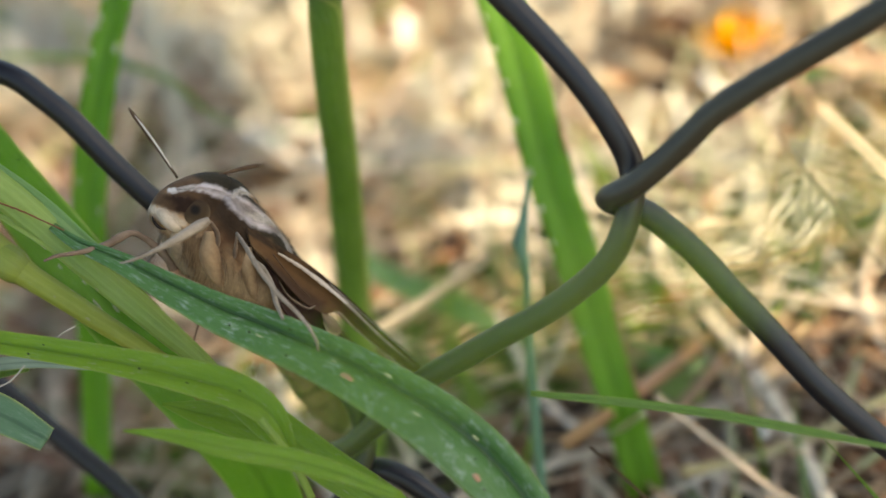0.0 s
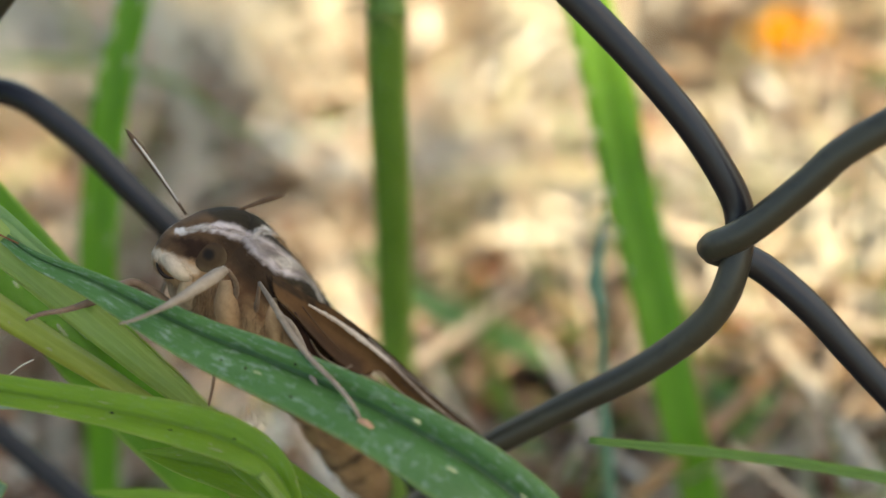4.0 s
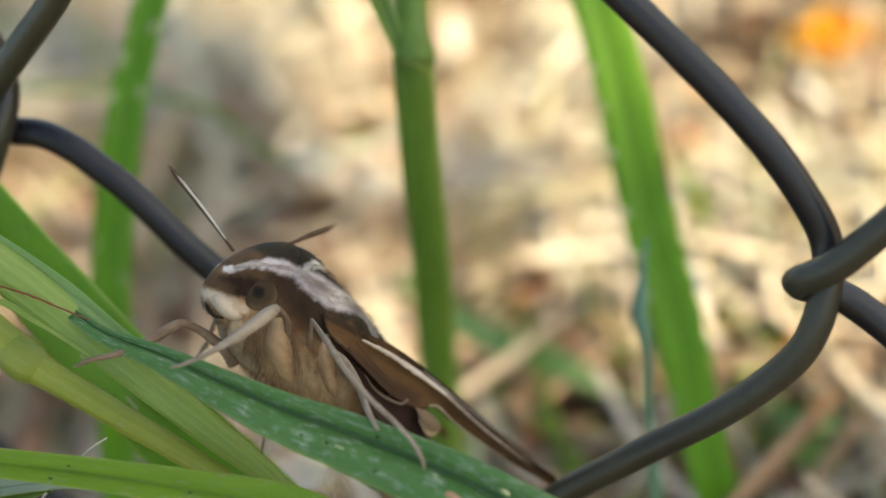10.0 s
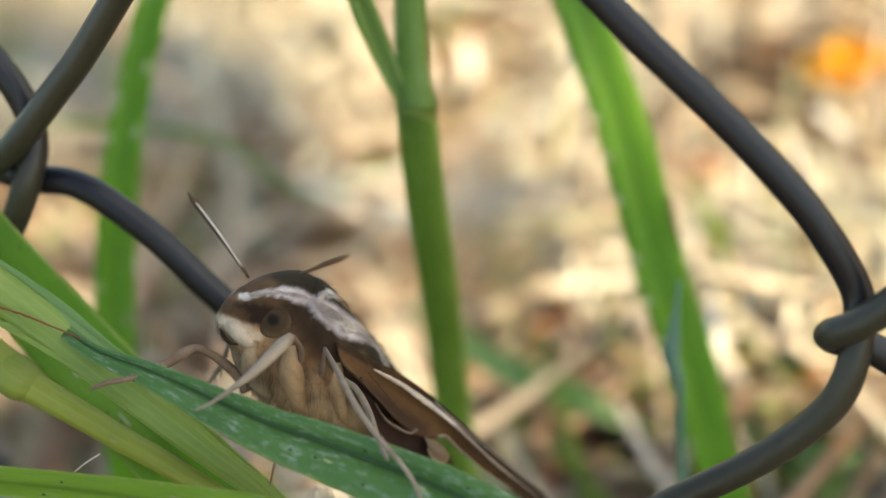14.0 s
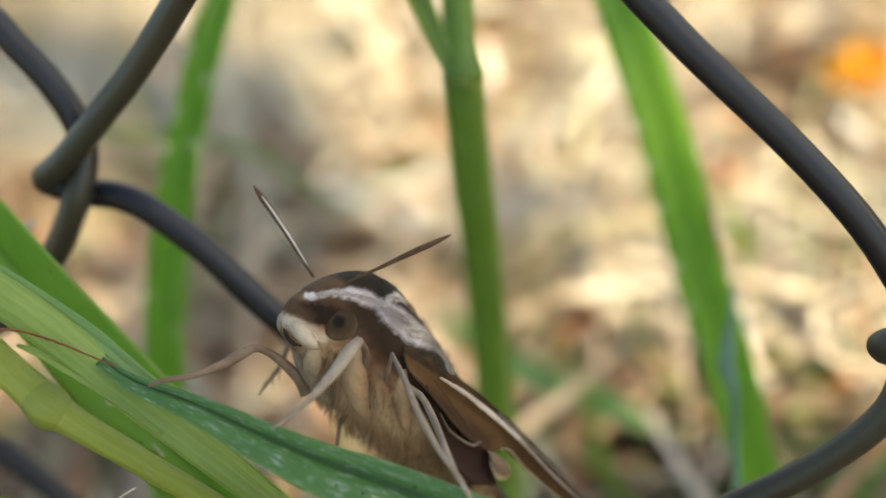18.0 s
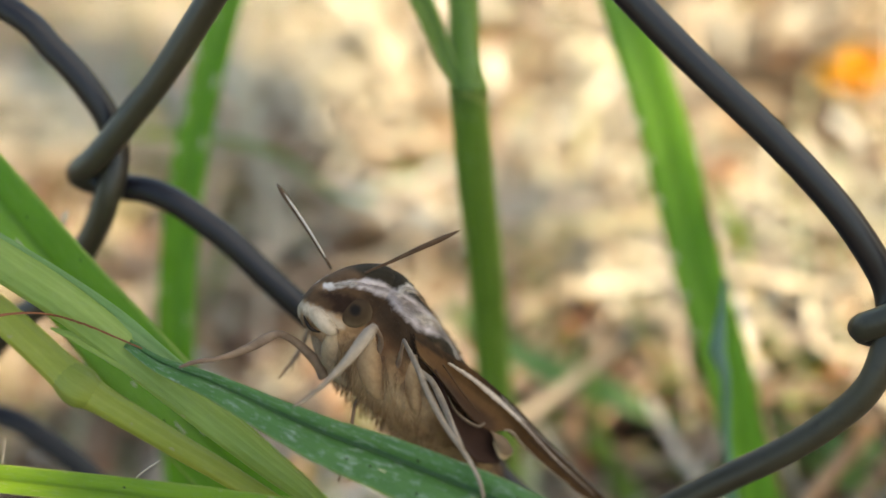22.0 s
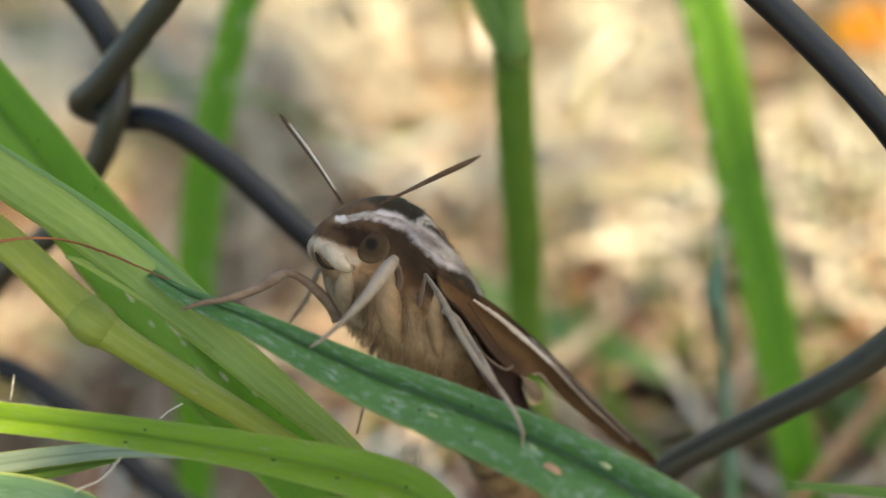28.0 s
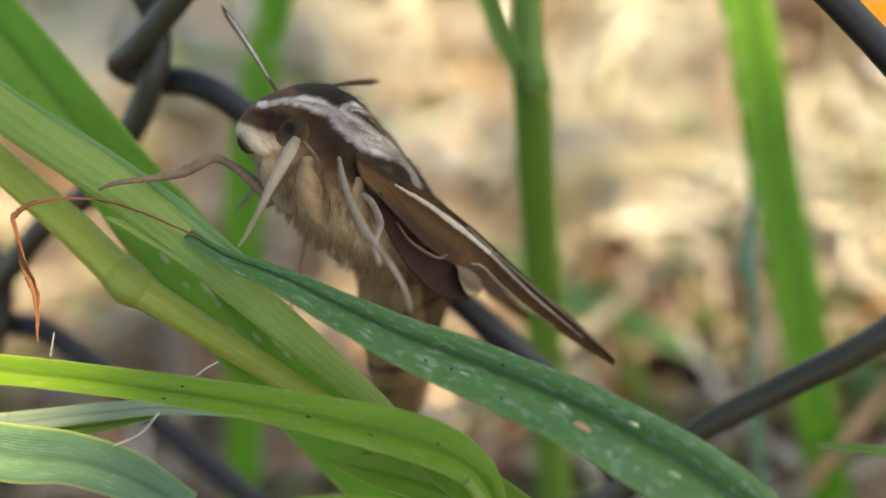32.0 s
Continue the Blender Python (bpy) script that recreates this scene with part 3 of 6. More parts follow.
def build_fence():
    fence = tagged(new("chain_link_fence"), "dark vinyl-coated chain-link fence wire rising from the ground", "fence")
    fence.matrix_world = Matrix.Translation(cm(FENCE_AT)) @ FENCE_AXES.to_4x4()
    part_of = []
    for k in range(-4, 8):
        pts = [p for p in zigzag(k, -6 - k, 8 - k) if -9.5 < p[2] < 26]
        if len(pts) < 4:
            continue
        part_of.append(part("wire", add_tube(bmesh.new(), eased(spline(pts, len(pts) * 4), 4), WIRE_R, 16, (0.05, 0.9, 0.2)), WIRE, fence))
        if k == -1:
            part("bare_spot", add_tube(bmesh.new(), spline([(-0.215, -0.15, -0.30), (-0.235, -0.16, -0.38), (-0.275, -0.16, -0.47)], 8), [0.006, 0.016, 0.02, 0.02, 0.02, 0.018, 0.014, 0.005], 8), BARE_STEEL, part_of[-1], "chip in the coating that bares bright steel")
    return fence


fence = build_fence()

# ---- grass round the moth ----
FACE = (0.490, -0.388, 0.781)       # the side from which daylight falls on the near leaves


def build_plant():
    """The near grass tuft: shoots and leaves that bow out of one root by the fence."""
    tuft = holder("grass_tuft", (0, 0, 0), "tuft of green grass shoots and leaves leaning along the fence", "grass")
    B = lambda *a, **k: add_blade(bmesh.new(), *a, **k)
    thick = lambda widths, n: spline([(w / 2, 0) for w in widths], n)[:, 0]
    leaf_of = lambda name, bm, material, label: part(name, bm, material, tuft, label)

    perch = ([(3.20, -2.35, 7.61), (3.51, -2.40, 7.50), (3.94, -2.38, 7.35), (4.39, -2.35, 7.11), (4.78, -2.31, 6.90), (5.14, -2.24, 6.71), (5.54, -2.19, 6.52), (5.91, -2.16, 6.35), (6.28, -2.15, 6.15), (6.64, -2.13, 5.90), (6.97, -2.13, 5.58), (7.30, -2.18, 5.18), (7.62, -2.28, 4.72), (7.90, -2.42, 4.25)],
             [0.083, 0.126, 0.194, 0.283, 0.357, 0.416, 0.449, 0.485, 0.525, 0.56, 0.57, 0.50, 0.35, 0.03], FACE, 0.5)
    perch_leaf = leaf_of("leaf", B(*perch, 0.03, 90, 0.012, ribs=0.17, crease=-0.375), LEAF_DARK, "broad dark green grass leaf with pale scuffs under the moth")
    wide = ([(0.02, -1.25, 9.84), (0.67, -1.43, 9.16), (1.23, -1.59, 8.61), (1.67, -1.72, 8.12), (2.10, -1.85, 7.62), (2.53, -1.97, 7.16), (2.95, -2.07, 6.71), (3.37, -2.17, 6.28), (3.75, -2.21, 5.85), (4.06, -2.20, 5.28), (4.17, -2.13, 4.35), (4.14, -2.17, 2.87), (3.9, -2.0, 0.6)],
            [0.40, 0.46, 0.48, 0.51, 0.55, 0.60, 0.62, 0.64, 0.66, 0.65, 0.59, 0.50, 0.3], FACE, 0.3)
    wide_leaf = leaf_of("leaf", B(*wide, 0.02, 90, 0.01, ribs=0.03), LEAF_SPOTTED, "wide light green grass leaf with slit-like pale scars")
    sheath_line = [(1.19, -2.29, 8.94), (1.84, -2.30, 8.46), (2.25, -2.31, 8.19), (2.64, -2.31, 7.92), (3.03, -2.33, 7.61), (3.42, -2.36, 7.28), (3.77, -2.36, 6.93), (4.09, -2.34, 6.55), (4.38, -2.32, 6.19), (4.71, -2.33, 5.59)]
    leaf_of("sheath", add_tube(bmesh.new(), spline(sheath_line, 70), thick((0.33, 0.32, 0.31, 0.30, 0.29, 0.27, 0.25, 0.21, 0.16, 0.12), 70), 18, FACE, 0.55), SHEATH, "pale green leaf sheath wrapped round a grass shoot")
    leaf_of("sheath_fold", B([(1.20, -2.24, 9.00), (1.72, -2.24, 8.64), (2.20, -2.22, 8.32), (2.64, -2.20, 8.00), (3.06, -2.21, 7.70), (3.45, -2.26, 7.42), (3.80, -2.27, 7.22)], [0.09, 0.10, 0.11, 0.12, 0.12, 0.09, 0.02], FACE, 0.5, 0.02, 40), SHEATH_EDGE, "blue-green overlapping edge of the sheath")
    leaf_of("sheath_flap", B([(2.62, -2.50, 7.80), (2.90, -2.46, 7.66), (3.25, -2.46, 7.44), (3.62, -2.47, 7.12)], [0.02, 0.09, 0.08, 0.02], FACE, 0.5, 0.015, 24, 0.1), SHEATH, "frayed pale lip of the sheath")
    leaf_of("stem", add_tube(bmesh.new(), spline([(0.93, -2.28, 8.57), (1.65, -2.39, 8.00), (2.10, -2.45, 7.67), (2.43, -2.50, 7.38), (2.60, -2.52, 7.23), (2.74, -2.51, 7.11), (3.03, -2.48, 6.89), (3.38, -2.46, 6.65), (3.71, -2.43, 6.41), (4.15, -2.41, 6.05), (4.48, -2.37, 5.40)], 80),
          thick((0.24, 0.25, 0.26, 0.27, 0.31, 0.24, 0.21, 0.19, 0.17, 0.15, 0.14), 80), 16), STEM_PALE, "yellow-green grass stem with a swollen joint")
    leaf_of("joint", add_tube(bmesh.new(), spline([(2.46, -2.505, 7.355), (2.60, -2.525, 7.235), (2.74, -2.515, 7.115)], 13), [0.100, 0.128, 0.141, 0.149, 0.155, 0.160, 0.163, 0.162, 0.157, 0.147, 0.132, 0.115, 0.09], 20), STEM_JOINT, "darker swollen joint of the stem")
    arch = ([(1.76, -3.92, 7.49), (2.46, -3.63, 7.31), (3.13, -3.35, 7.10), (3.80, -3.09, 6.88), (4.33, -2.89, 6.68), (4.77, -2.72, 6.48), (5.10, -2.63, 6.31), (5.31, -2.61, 6.11), (5.44, -2.67, 5.83)], [0.20, 0.21, 0.21, 0.23, 0.27, 0.32, 0.31, 0.24, 0.11], FACE, 0.45)
    arch_leaf = leaf_of("leaf", B(*arch, 0.02, 60, 0.012, ribs=0.08), LEAF_MID, "arching yellow-green grass leaf caught by the sun")
    leaf_of("leaf", B([(1.40, -3.96, 6.79), (2.09, -3.60, 6.71), (2.60, -3.29, 6.65), (3.04, -3.05, 6.59), (3.49, -2.81, 6.41)], [0.17, 0.16, 0.14, 0.11, 0.03], FACE, 0.3, 0.02, 40), PALE_UNDERSIDE, "narrow grass leaf showing its pale grey underside")
    leaf_of("leaf", B([(1.40, -4.00, 6.70), (2.09, -3.65, 6.62), (2.60, -3.35, 6.58), (3.00, -3.10, 6.54)], [0.18, 0.17, 0.12, 0.03], FACE, 0.3, 0.02, 30), LEAF_BRIGHT, "green upper side of a turned grass leaf")
    leaf_of("leaf", B([(1.89, -4.20, 7.13), (2.55, -3.97, 6.88), (2.93, -3.82, 6.79), (3.32, -3.72, 6.63), (3.71, -3.67, 6.39)], [0.33, 0.40, 0.36, 0.33, 0.22], FACE, 0.3, 0.02, 40), BLUE_LEAF, "blue-green grass leaf low in the tuft")
    leaf_of("leaf", B([(4.05, -2.70, 6.02), (4.28, -2.58, 5.88), (4.52, -2.48, 5.76), (4.80, -2.39, 5.58), (5.21, -2.31, 5.25)], [0.03, 0.2, 0.28, 0.28, 0.12], FACE, 0.35, 0.02, 40, ribs=0.02), LEAF_MID, "light green grass leaf under the arching one")
    leaf_of("leaf", B([(4.55, -3.49, 6.55), (4.92, -3.33, 6.44), (5.30, -3.19, 6.28), (5.90, -2.89, 5.96), (6.51, -2.66, 5.56)],
          [0.02, 0.12, 0.18, 0.18, 0.08], FACE, 0.3, 0.02, 40), LEAF_MID, "thin green grass leaf at the foot of the tuft")
    leaf_of("leaf", B([(4.69, -2.46, 6.10), (5.09, -2.48, 5.84), (5.58, -2.50, 5.50), (6.08, -2.43, 5.08), (6.58, -2.38, 4.63)],
          [0.22, 0.32, 0.34, 0.3, 0.1], FACE, 0.3, 0.02, 40), LEAF_MID, "light green grass leaf behind the shoots")
    leaf_of("leaf", B([(7.09, -1.40, 5.72), (7.57, -1.22, 5.61), (8.32, -0.90, 5.37), (9.07, -0.61, 5.09), (9.75, -0.37, 4.84)],
          [0.05, 0.07, 0.08, 0.08, 0.04], FACE, 0.5, 0.015, 30), LEAF_BRIGHT, "thin green grass blade crossing behind the leaf")
    leaf_of("shoot", add_tube(bmesh.new(), spline([(5.28, -2.72, 6.16), (5.40, -2.74, 5.98), (5.52, -2.76, 5.72), (5.60, -2.80, 5.40)], 20), 0.035, 6), SHEATH, "thin pale grass shoot curling down")
    leaf_of("dry_tip", B([(3.35, -2.36, 7.60), (2.87, -2.42, 7.83), (2.61, -2.53, 7.97), (2.36, -2.73, 8.07), (2.27, -2.90, 8.07), (2.31, -2.98, 8.02), (2.43, -3.12, 7.84), (2.52, -3.21, 7.65), (2.56, -3.40, 7.38)],
          [0.008, 0.018, 0.02, 0.03, 0.035, 0.05, 0.075, 0.04, 0.008], FACE, 0.8, 0.010, 90, 0.45, 420), RUST_DRY, "rust-brown withered leaf tip hanging in a curl")
    for pts, r in (([(3.21, -3.65, 6.82), (3.35, -3.51, 6.84), (3.44, -3.37, 6.92)], 0.006), ([(3.40, -2.97, 6.87), (3.46, -2.89, 6.90), (3.50, -2.79, 6.89)], 0.007), ([(2.72, -3.46, 7.34), (2.71, -3.39, 7.40), (2.70, -3.33, 7.45)], 0.003)):
        leaf_of("fibre", add_tube(bmesh.new(), spline(pts, 16), r, 5), HAIR, "thin curling plant fibre on the grass")
    rng = random.Random(18)
    for n in range(16):                                   # a loose wisp of pale down under the perch
        a = np.array((4.50 + rng.uniform(-0.08, 0.08), -1.92 + rng.uniform(-0.05, 0.05), 5.92))
        b = a + (rng.uniform(-0.16, 0.18), rng.uniform(-0.14, 0.1), -rng.uniform(0.12, 0.28))
        bow = np.array((rng.uniform(-0.06, 0.06), rng.uniform(-0.05, 0.05), 0.0))
        part("fibre", add_tube(bmesh.new(), spline([tuple(a), tuple((a + b) / 2 + bow), tuple(b)], 9), 0.0035, 4), HAIR, tuft)
    creased = dict(ribs=0.17, crease=-0.375)
    marks(perch_leaf, perch, [(0.40, 0.25, 0.045, 0.008), (0.52, -0.1, 0.035, 0.010), (0.61, -0.55, 0.045, 0.016), (0.67, 0.1, 0.05, 0.014), (0.75, -0.45, 0.04, 0.014)], SCAR, **creased)
    marks(perch_leaf, perch, [(0.545, 0.25, 0.085, 0.032), (0.79, 0.45, 0.05, 0.028)], RUST_SPOT, "rust_spot", **creased)
    marks(wide_leaf, wide, [(0.28, 0.35, 0.07, 0.010), (0.33, 0.2, 0.06, 0.010), (0.37, 0.4, 0.07, 0.011), (0.40, 0.15, 0.05, 0.010), (0.43, 0.4, 0.07, 0.011), (0.46, 0.42, 0.04, 0.010), (0.475, 0.1, 0.09, 0.012), (0.505, 0.15, 0.04, 0.010), (0.53, 0.3, 0.09, 0.012), (0.545, -0.05, 0.05, 0.010), (0.56, -0.3, 0.08, 0.012), (0.585, -0.3, 0.05, 0.011), (0.61, 0.2, 0.06, 0.010), (0.66, -0.1, 0.07, 0.010)], BITE)
    marks(wide_leaf, wide, [(rng.uniform(0.2, 0.65), rng.uniform(-0.8, 0.8), 0.010, 0.008) for k in range(9)], SPECK, "speck")
    marks(arch_leaf, arch, [(rng.uniform(0.3, 0.9), rng.uniform(-0.7, 0.7), rng.uniform(0.010, 0.02), 0.007) for k in range(5)], SPECK, "speck")
    marks(perch_leaf, perch, [(rng.uniform(0.3, 0.9), rng.uniform(-0.8, 0.8), 0.012, 0.008) for k in range(8)], SPECK, "speck", **creased)
    return tuft


tuft = build_plant()

# ---- stalks behind the fence ----


def build_stalks():
    B = lambda *a, **k: add_blade(bmesh.new(), *a, **k)
    out = {}
    left = ([(0.31, 2.81, 7.78), (0.31, 2.22, 7.32), (0.27, 1.67, 6.74), (0.27, 1.21, 6.22), (0.24, 0.80, 5.59), (0.25, 0.41, 4.94), (0.22, 0.11, 4.20), (0.16, -0.29, 3.18), (0.06, -0.80, 1.90)],
            [0.27, 0.32, 0.35, 0.38, 0.39, 0.39, 0.38, 0.35, 0.3], FACE, 0.3)
    out["left"] = place(thing("tall_grass_blade", B(*left, 0.02, 60, 0.03), LEAF_SPOTTED, "upright bright green grass blade with pale bite marks", "grass blade"), left[0][-1])
    marks(out["left"], left, [(0.10, 0.5, 0.030, 0.018), (0.16, 0.86, 0.042, 0.018), (0.19, -0.5, 0.072, 0.024), (0.21, 0.85, 0.048, 0.018), (0.245, 0.82, 0.060, 0.027), (0.27, 0.8, 0.030, 0.024), (0.30, -0.55, 0.072, 0.030), (0.32, 0.85, 0.048, 0.024), (0.36, 0.8, 0.030, 0.018), (0.55, 0.7, 0.036, 0.018), (0.60, -0.6, 0.048, 0.018), (0.74, 0.8, 0.036, 0.018)], BITE, "bite_mark", left[0][-1])
    stalk = holder("grass_stalk", (2.43, 1.69, 0.68), "upright green grass stalk with a jointed node", "grass stalk")
    root = np.array((2.43, 1.69, 0.68))
    part("stem", add_tube(bmesh.new(), spline([(3.29, 2.72, 8.26), (3.42, 2.19, 7.52), (3.50, 1.99, 7.22), (3.32, 1.96, 6.27), (3.10, 2.02, 5.30), (2.76, 2.07, 3.87), (2.58, 1.94, 2.46), (2.43, 1.69, 0.68)], 60) - root,
         spline([(w, 0) for w in (0.13, 0.14, 0.165, 0.175, 0.18, 0.185, 0.185, 0.18)], 60)[:, 0], 14), LEAF_BRIGHT, stalk)
    part("node", add_tube(bmesh.new(), spline([(3.49, 2.03, 7.31), (3.51, 1.99, 7.24), (3.53, 1.94, 7.18)], 8) - root, [0.158, 0.164, 0.17, 0.175, 0.176, 0.174, 0.17, 0.166], 14), LEAF_BRIGHT, stalk, "slightly swollen joint")
    part("leaf", add_blade(bmesh.new(), [tuple(np.array(p) - root) for p in ((3.53, 1.86, 7.22), (3.46, 1.89, 7.43), (3.35, 1.96, 7.69), (3.21, 2.05, 8.14), (3.00, 2.21, 8.70))],
         [0.06, 0.13, 0.17, 0.2, 0.1], FACE, 0.5, 0.02, 30), LEAF_BRIGHT, stalk, "leaf branching off the joint")
    out["mid"] = stalk
    right = ([(3.47, 4.58, 7.06), (3.78, 4.26, 6.38), (4.09, 3.93, 5.51), (4.36, 3.53, 4.41), (4.65, 3.20, 3.37), (4.86, 2.93, 2.49), (5.04, 2.71, 1.69), (5.21, 2.48, 0.71)],
             [0.43, 0.48, 0.51, 0.51, 0.51, 0.49, 0.46, 0.42], FACE, 0.25)
    out["right"] = place(thing("tall_grass_blade", B(*right, 0.02, 60, 0.03), LEAF_SPOTTED, "wide upright green grass blade with a brown nibbled edge", "grass blade"), right[0][-1])
    marks(out["right"], right, [(0.26, 0.85, 0.035, 0.028), (0.31, 0.84, 0.035, 0.032), (0.37, 0.86, 0.042, 0.035), (0.43, 0.8, 0.063, 0.042), (0.485, 0.82, 0.042, 0.038), (0.54, 0.8, 0.035, 0.028), (0.22, 0.8, 0.028, 0.021), (0.68, 0.83, 0.035, 0.021)], BITE, "bite_mark", right[0][-1])
    marks(out["right"], right, [(0.40, -0.97, 0.245, 0.021), (0.70, -0.97, 0.350, 0.025), (0.80, -0.97, 0.280, 0.021)], RUST_SPOT, "brown_edge", right[0][-1])
    out["thin"] = place(thing("thin_stem", add_tube(bmesh.new(), spline([(5.23, 2.69, 4.89), (5.25, 2.53, 4.70), (5.27, 2.32, 4.46), (5.28, 2.25, 4.36), (5.37, 2.14, 4.17), (5.37, 1.97, 3.63), (5.41, 1.74, 3.00), (5.42, 1.51, 2.02), (5.44, 1.24, 1.02)], 50),
                  spline([(w, 0) for w in (0.02, 0.03, 0.07, 0.08, 0.05, 0.04, 0.06, 0.06, 0.06)], 50)[:, 0], 8), TEAL_STEM, "thin blue-green stem with a small knot", "grass stem"), (5.44, 1.24, 1.02))
    return out


stalks = build_stalks()

# ---- blade swinging close before the lens at the start ----
near_blade = place(thing("swaying_grass_blade", add_blade(bmesh.new(), [(11.40, -6.17, 10.74), (11.57, -6.03, 10.72), (11.72, -5.87, 10.73), (11.95, -5.63, 10.77), (12.19, -5.39, 10.78), (12.49, -5.13, 10.76), (12.85, -4.87, 10.68), (14.73, -3.53, 6.84), (15.60, -2.60, 0.00)],
    (0.02, 0.06, 0.085, 0.09, 0.085, 0.08, 0.09, 0.12, 0.14), FACE, 0.2, 0.015, 70), LEAF_MID, "green grass blade bending across in front of the fence", "grass blade"), (15.60, -2.60, 0.00))

# ---- unseen branch, added overhead to shade the fence and let sun flecks through ----


def build_branch():
    rng = random.Random(12)
    aim = Vector((0.03, 0.0, 0.06))
    centre = aim + sun_dir * 1.1
    u = sun_dir.cross(Vector((0, 0, 1))).normalized()
    v = u.cross(sun_dir).normalized()
    branch = tagged(new("unseen_shade_branch"), "unseen leafy branch added to shade the fence", "tree branch")
    branch.location = centre
    rel = lambda a, b, c: (u * a + v * b + sun_dir * c) * 100
    limb = [tuple(Vector((-260, 60, 2)) - Vector(centre) * 100), tuple(Vector((-190, 62, 140)) - Vector(centre) * 100), tuple(rel(-0.25, 0.2, 0.1)), tuple(rel(0.0, 0.02, 0.0)), tuple(rel(0.2, -0.1, -0.05)), tuple(rel(0.42, -0.18, -0.05))]
    part("limb", add_tube(bmesh.new(), spline(limb, 40), spline([(w, 0) for w in (4.0, 3.0, 1.6, 0.8, 0.5, 0.2)], 40)[:, 0], 10), LITTER, branch, "unseen brown limb that carries the added foliage")
    bm = bmesh.new()
    for n in range(300):
        a, b = rng.gauss(0.0, 0.22), rng.gauss(-0.05, 0.16)
        dense = n < 280
        if dense:
            a, b = rng.uniform(-0.034, 0.085), rng.uniform(-0.06, 0.08)
        elif a < 0.0:
            continue
        p = Vector(rel(a, b, rng.uniform(-0.12, 0.12)))
        az = rng.uniform(0, 6.28)
        d = (Vector(u) * math.cos(az) + Vector(v) * math.sin(az) + Vector((0, 0, rng.gauss(0, 0.4)))).normalized()
        L = rng.uniform(3.0, 5.0)
        if (p + d * L).dot(u) < -4.0 and (p + d * L).dot(v) < -1.5:
            d = -d
        # Leaves are left out here so that sun reaches the arching leaf.
        reach = Vector((0.0305, 0.022)) * 100 - Vector((p.dot(u), p.dot(v)))
        run = Vector((d.dot(u), d.dot(v)))
        near = max(0.0, min(L, reach.dot(run)))
        if (reach - run * near).length < 1.15:
            continue
        pts = [tuple(p), tuple(p + d * L * 0.35), tuple(p + d * L * 0.7 - Vector((0, 0, 0.2))), tuple(p + d * L - Vector((0, 0, 0.6)))]
        add_blade(bm, pts, (0.3, 1.7, 1.4, 0.1), tuple(sun_dir + Vector((rng.gauss(0, 0.3), rng.gauss(0, 0.3), 0))), 0.2, 0.02, 7)
    # Small added leaves, unseen, placed to darken chosen patches of ground.
    for a0, a1, b0, b1, count in ((-0.085, -0.07, 0.0, 0.016, 3), (-0.10, -0.07, -0.030, -0.008, 5), (-0.058, -0.040, -0.050, -0.028, 2), (-0.095, -0.075, 0.014, 0.028, 3)):
        for n in range(count):
            p = Vector(rel(rng.uniform(a0, a1), rng.uniform(b0, b1), rng.uniform(-0.1, 0.1)))
            az = rng.uniform(0, 6.28)
            d = Vector(u) * math.cos(az) + Vector(v) * math.sin(az)
            L = rng.uniform(1.2, 2.2)
            add_blade(bm, [tuple(p - d * L / 2), tuple(p - d * L * 0.15), tuple(p + d * L * 0.2), tuple(p + d * L / 2)], (0.2, 0.9, 0.8, 0.1), tuple(sun_dir + Vector((rng.gauss(0, 0.3), rng.gauss(0, 0.3), 0))), 0.2, 0.02, 7)
    part("foliage", bm, LEAF_DARK, branch, "unseen green foliage placed to cast shade")
    return branch


branch = build_branch()

# ---- moth ----
MOTH_POSE = Matrix(((-0.26873, 0.93243, 0.24157, 0.04380), (-0.28977, -0.31744, 0.90292, -0.00820), (0.91860, 0.17264, 0.35549, 0.06700), (0.00000, 0.00000, 0.00000, 1.00000)))
moth = tagged(new("moth"), "brown hawk moth with white stripes clinging to a grass leaf", "moth")
moth.matrix_world = MOTH_POSE

# Body outlines: rings of x (forwards), centre z, half width, half height, in millimetres.
HEAD = [(8.4, -1.25, 0.3, 0.6), (8.1, -1.2, 1.0, 1.45), (7.5, -0.85, 1.6, 2.2), (6.7, -0.3, 2.08, 2.85), (5.5, 0.15, 2.5, 3.55), (4.2, 0.35, 2.65, 3.95), (2.8, 0.1, 2.3, 3.4)]
THORAX = [(5.0, 0.3, 1.9, 2.9), (4.3, 0.28, 2.75, 3.75), (3.0, 0.2, 3.6, 4.35), (0.0, -0.35, 4.1, 4.5), (-3.72, -0.65, 4.1, 4.1), (-6.98, -1.0, 3.7, 3.6), (-8.37, -1.1, 3.1, 3.1)]
ABDOMEN = [(-5.58, -0.84, 3.63, 3.91), (-9.5, -1.90, 3.63, 3.81), (-13.4, -3.50, 3.25, 3.35), (-17.4, -5.20, 2.55, 2.55), (-20.4, -6.40, 1.35, 1.35), (-21.5, -6.75, 0.25, 0.25)]

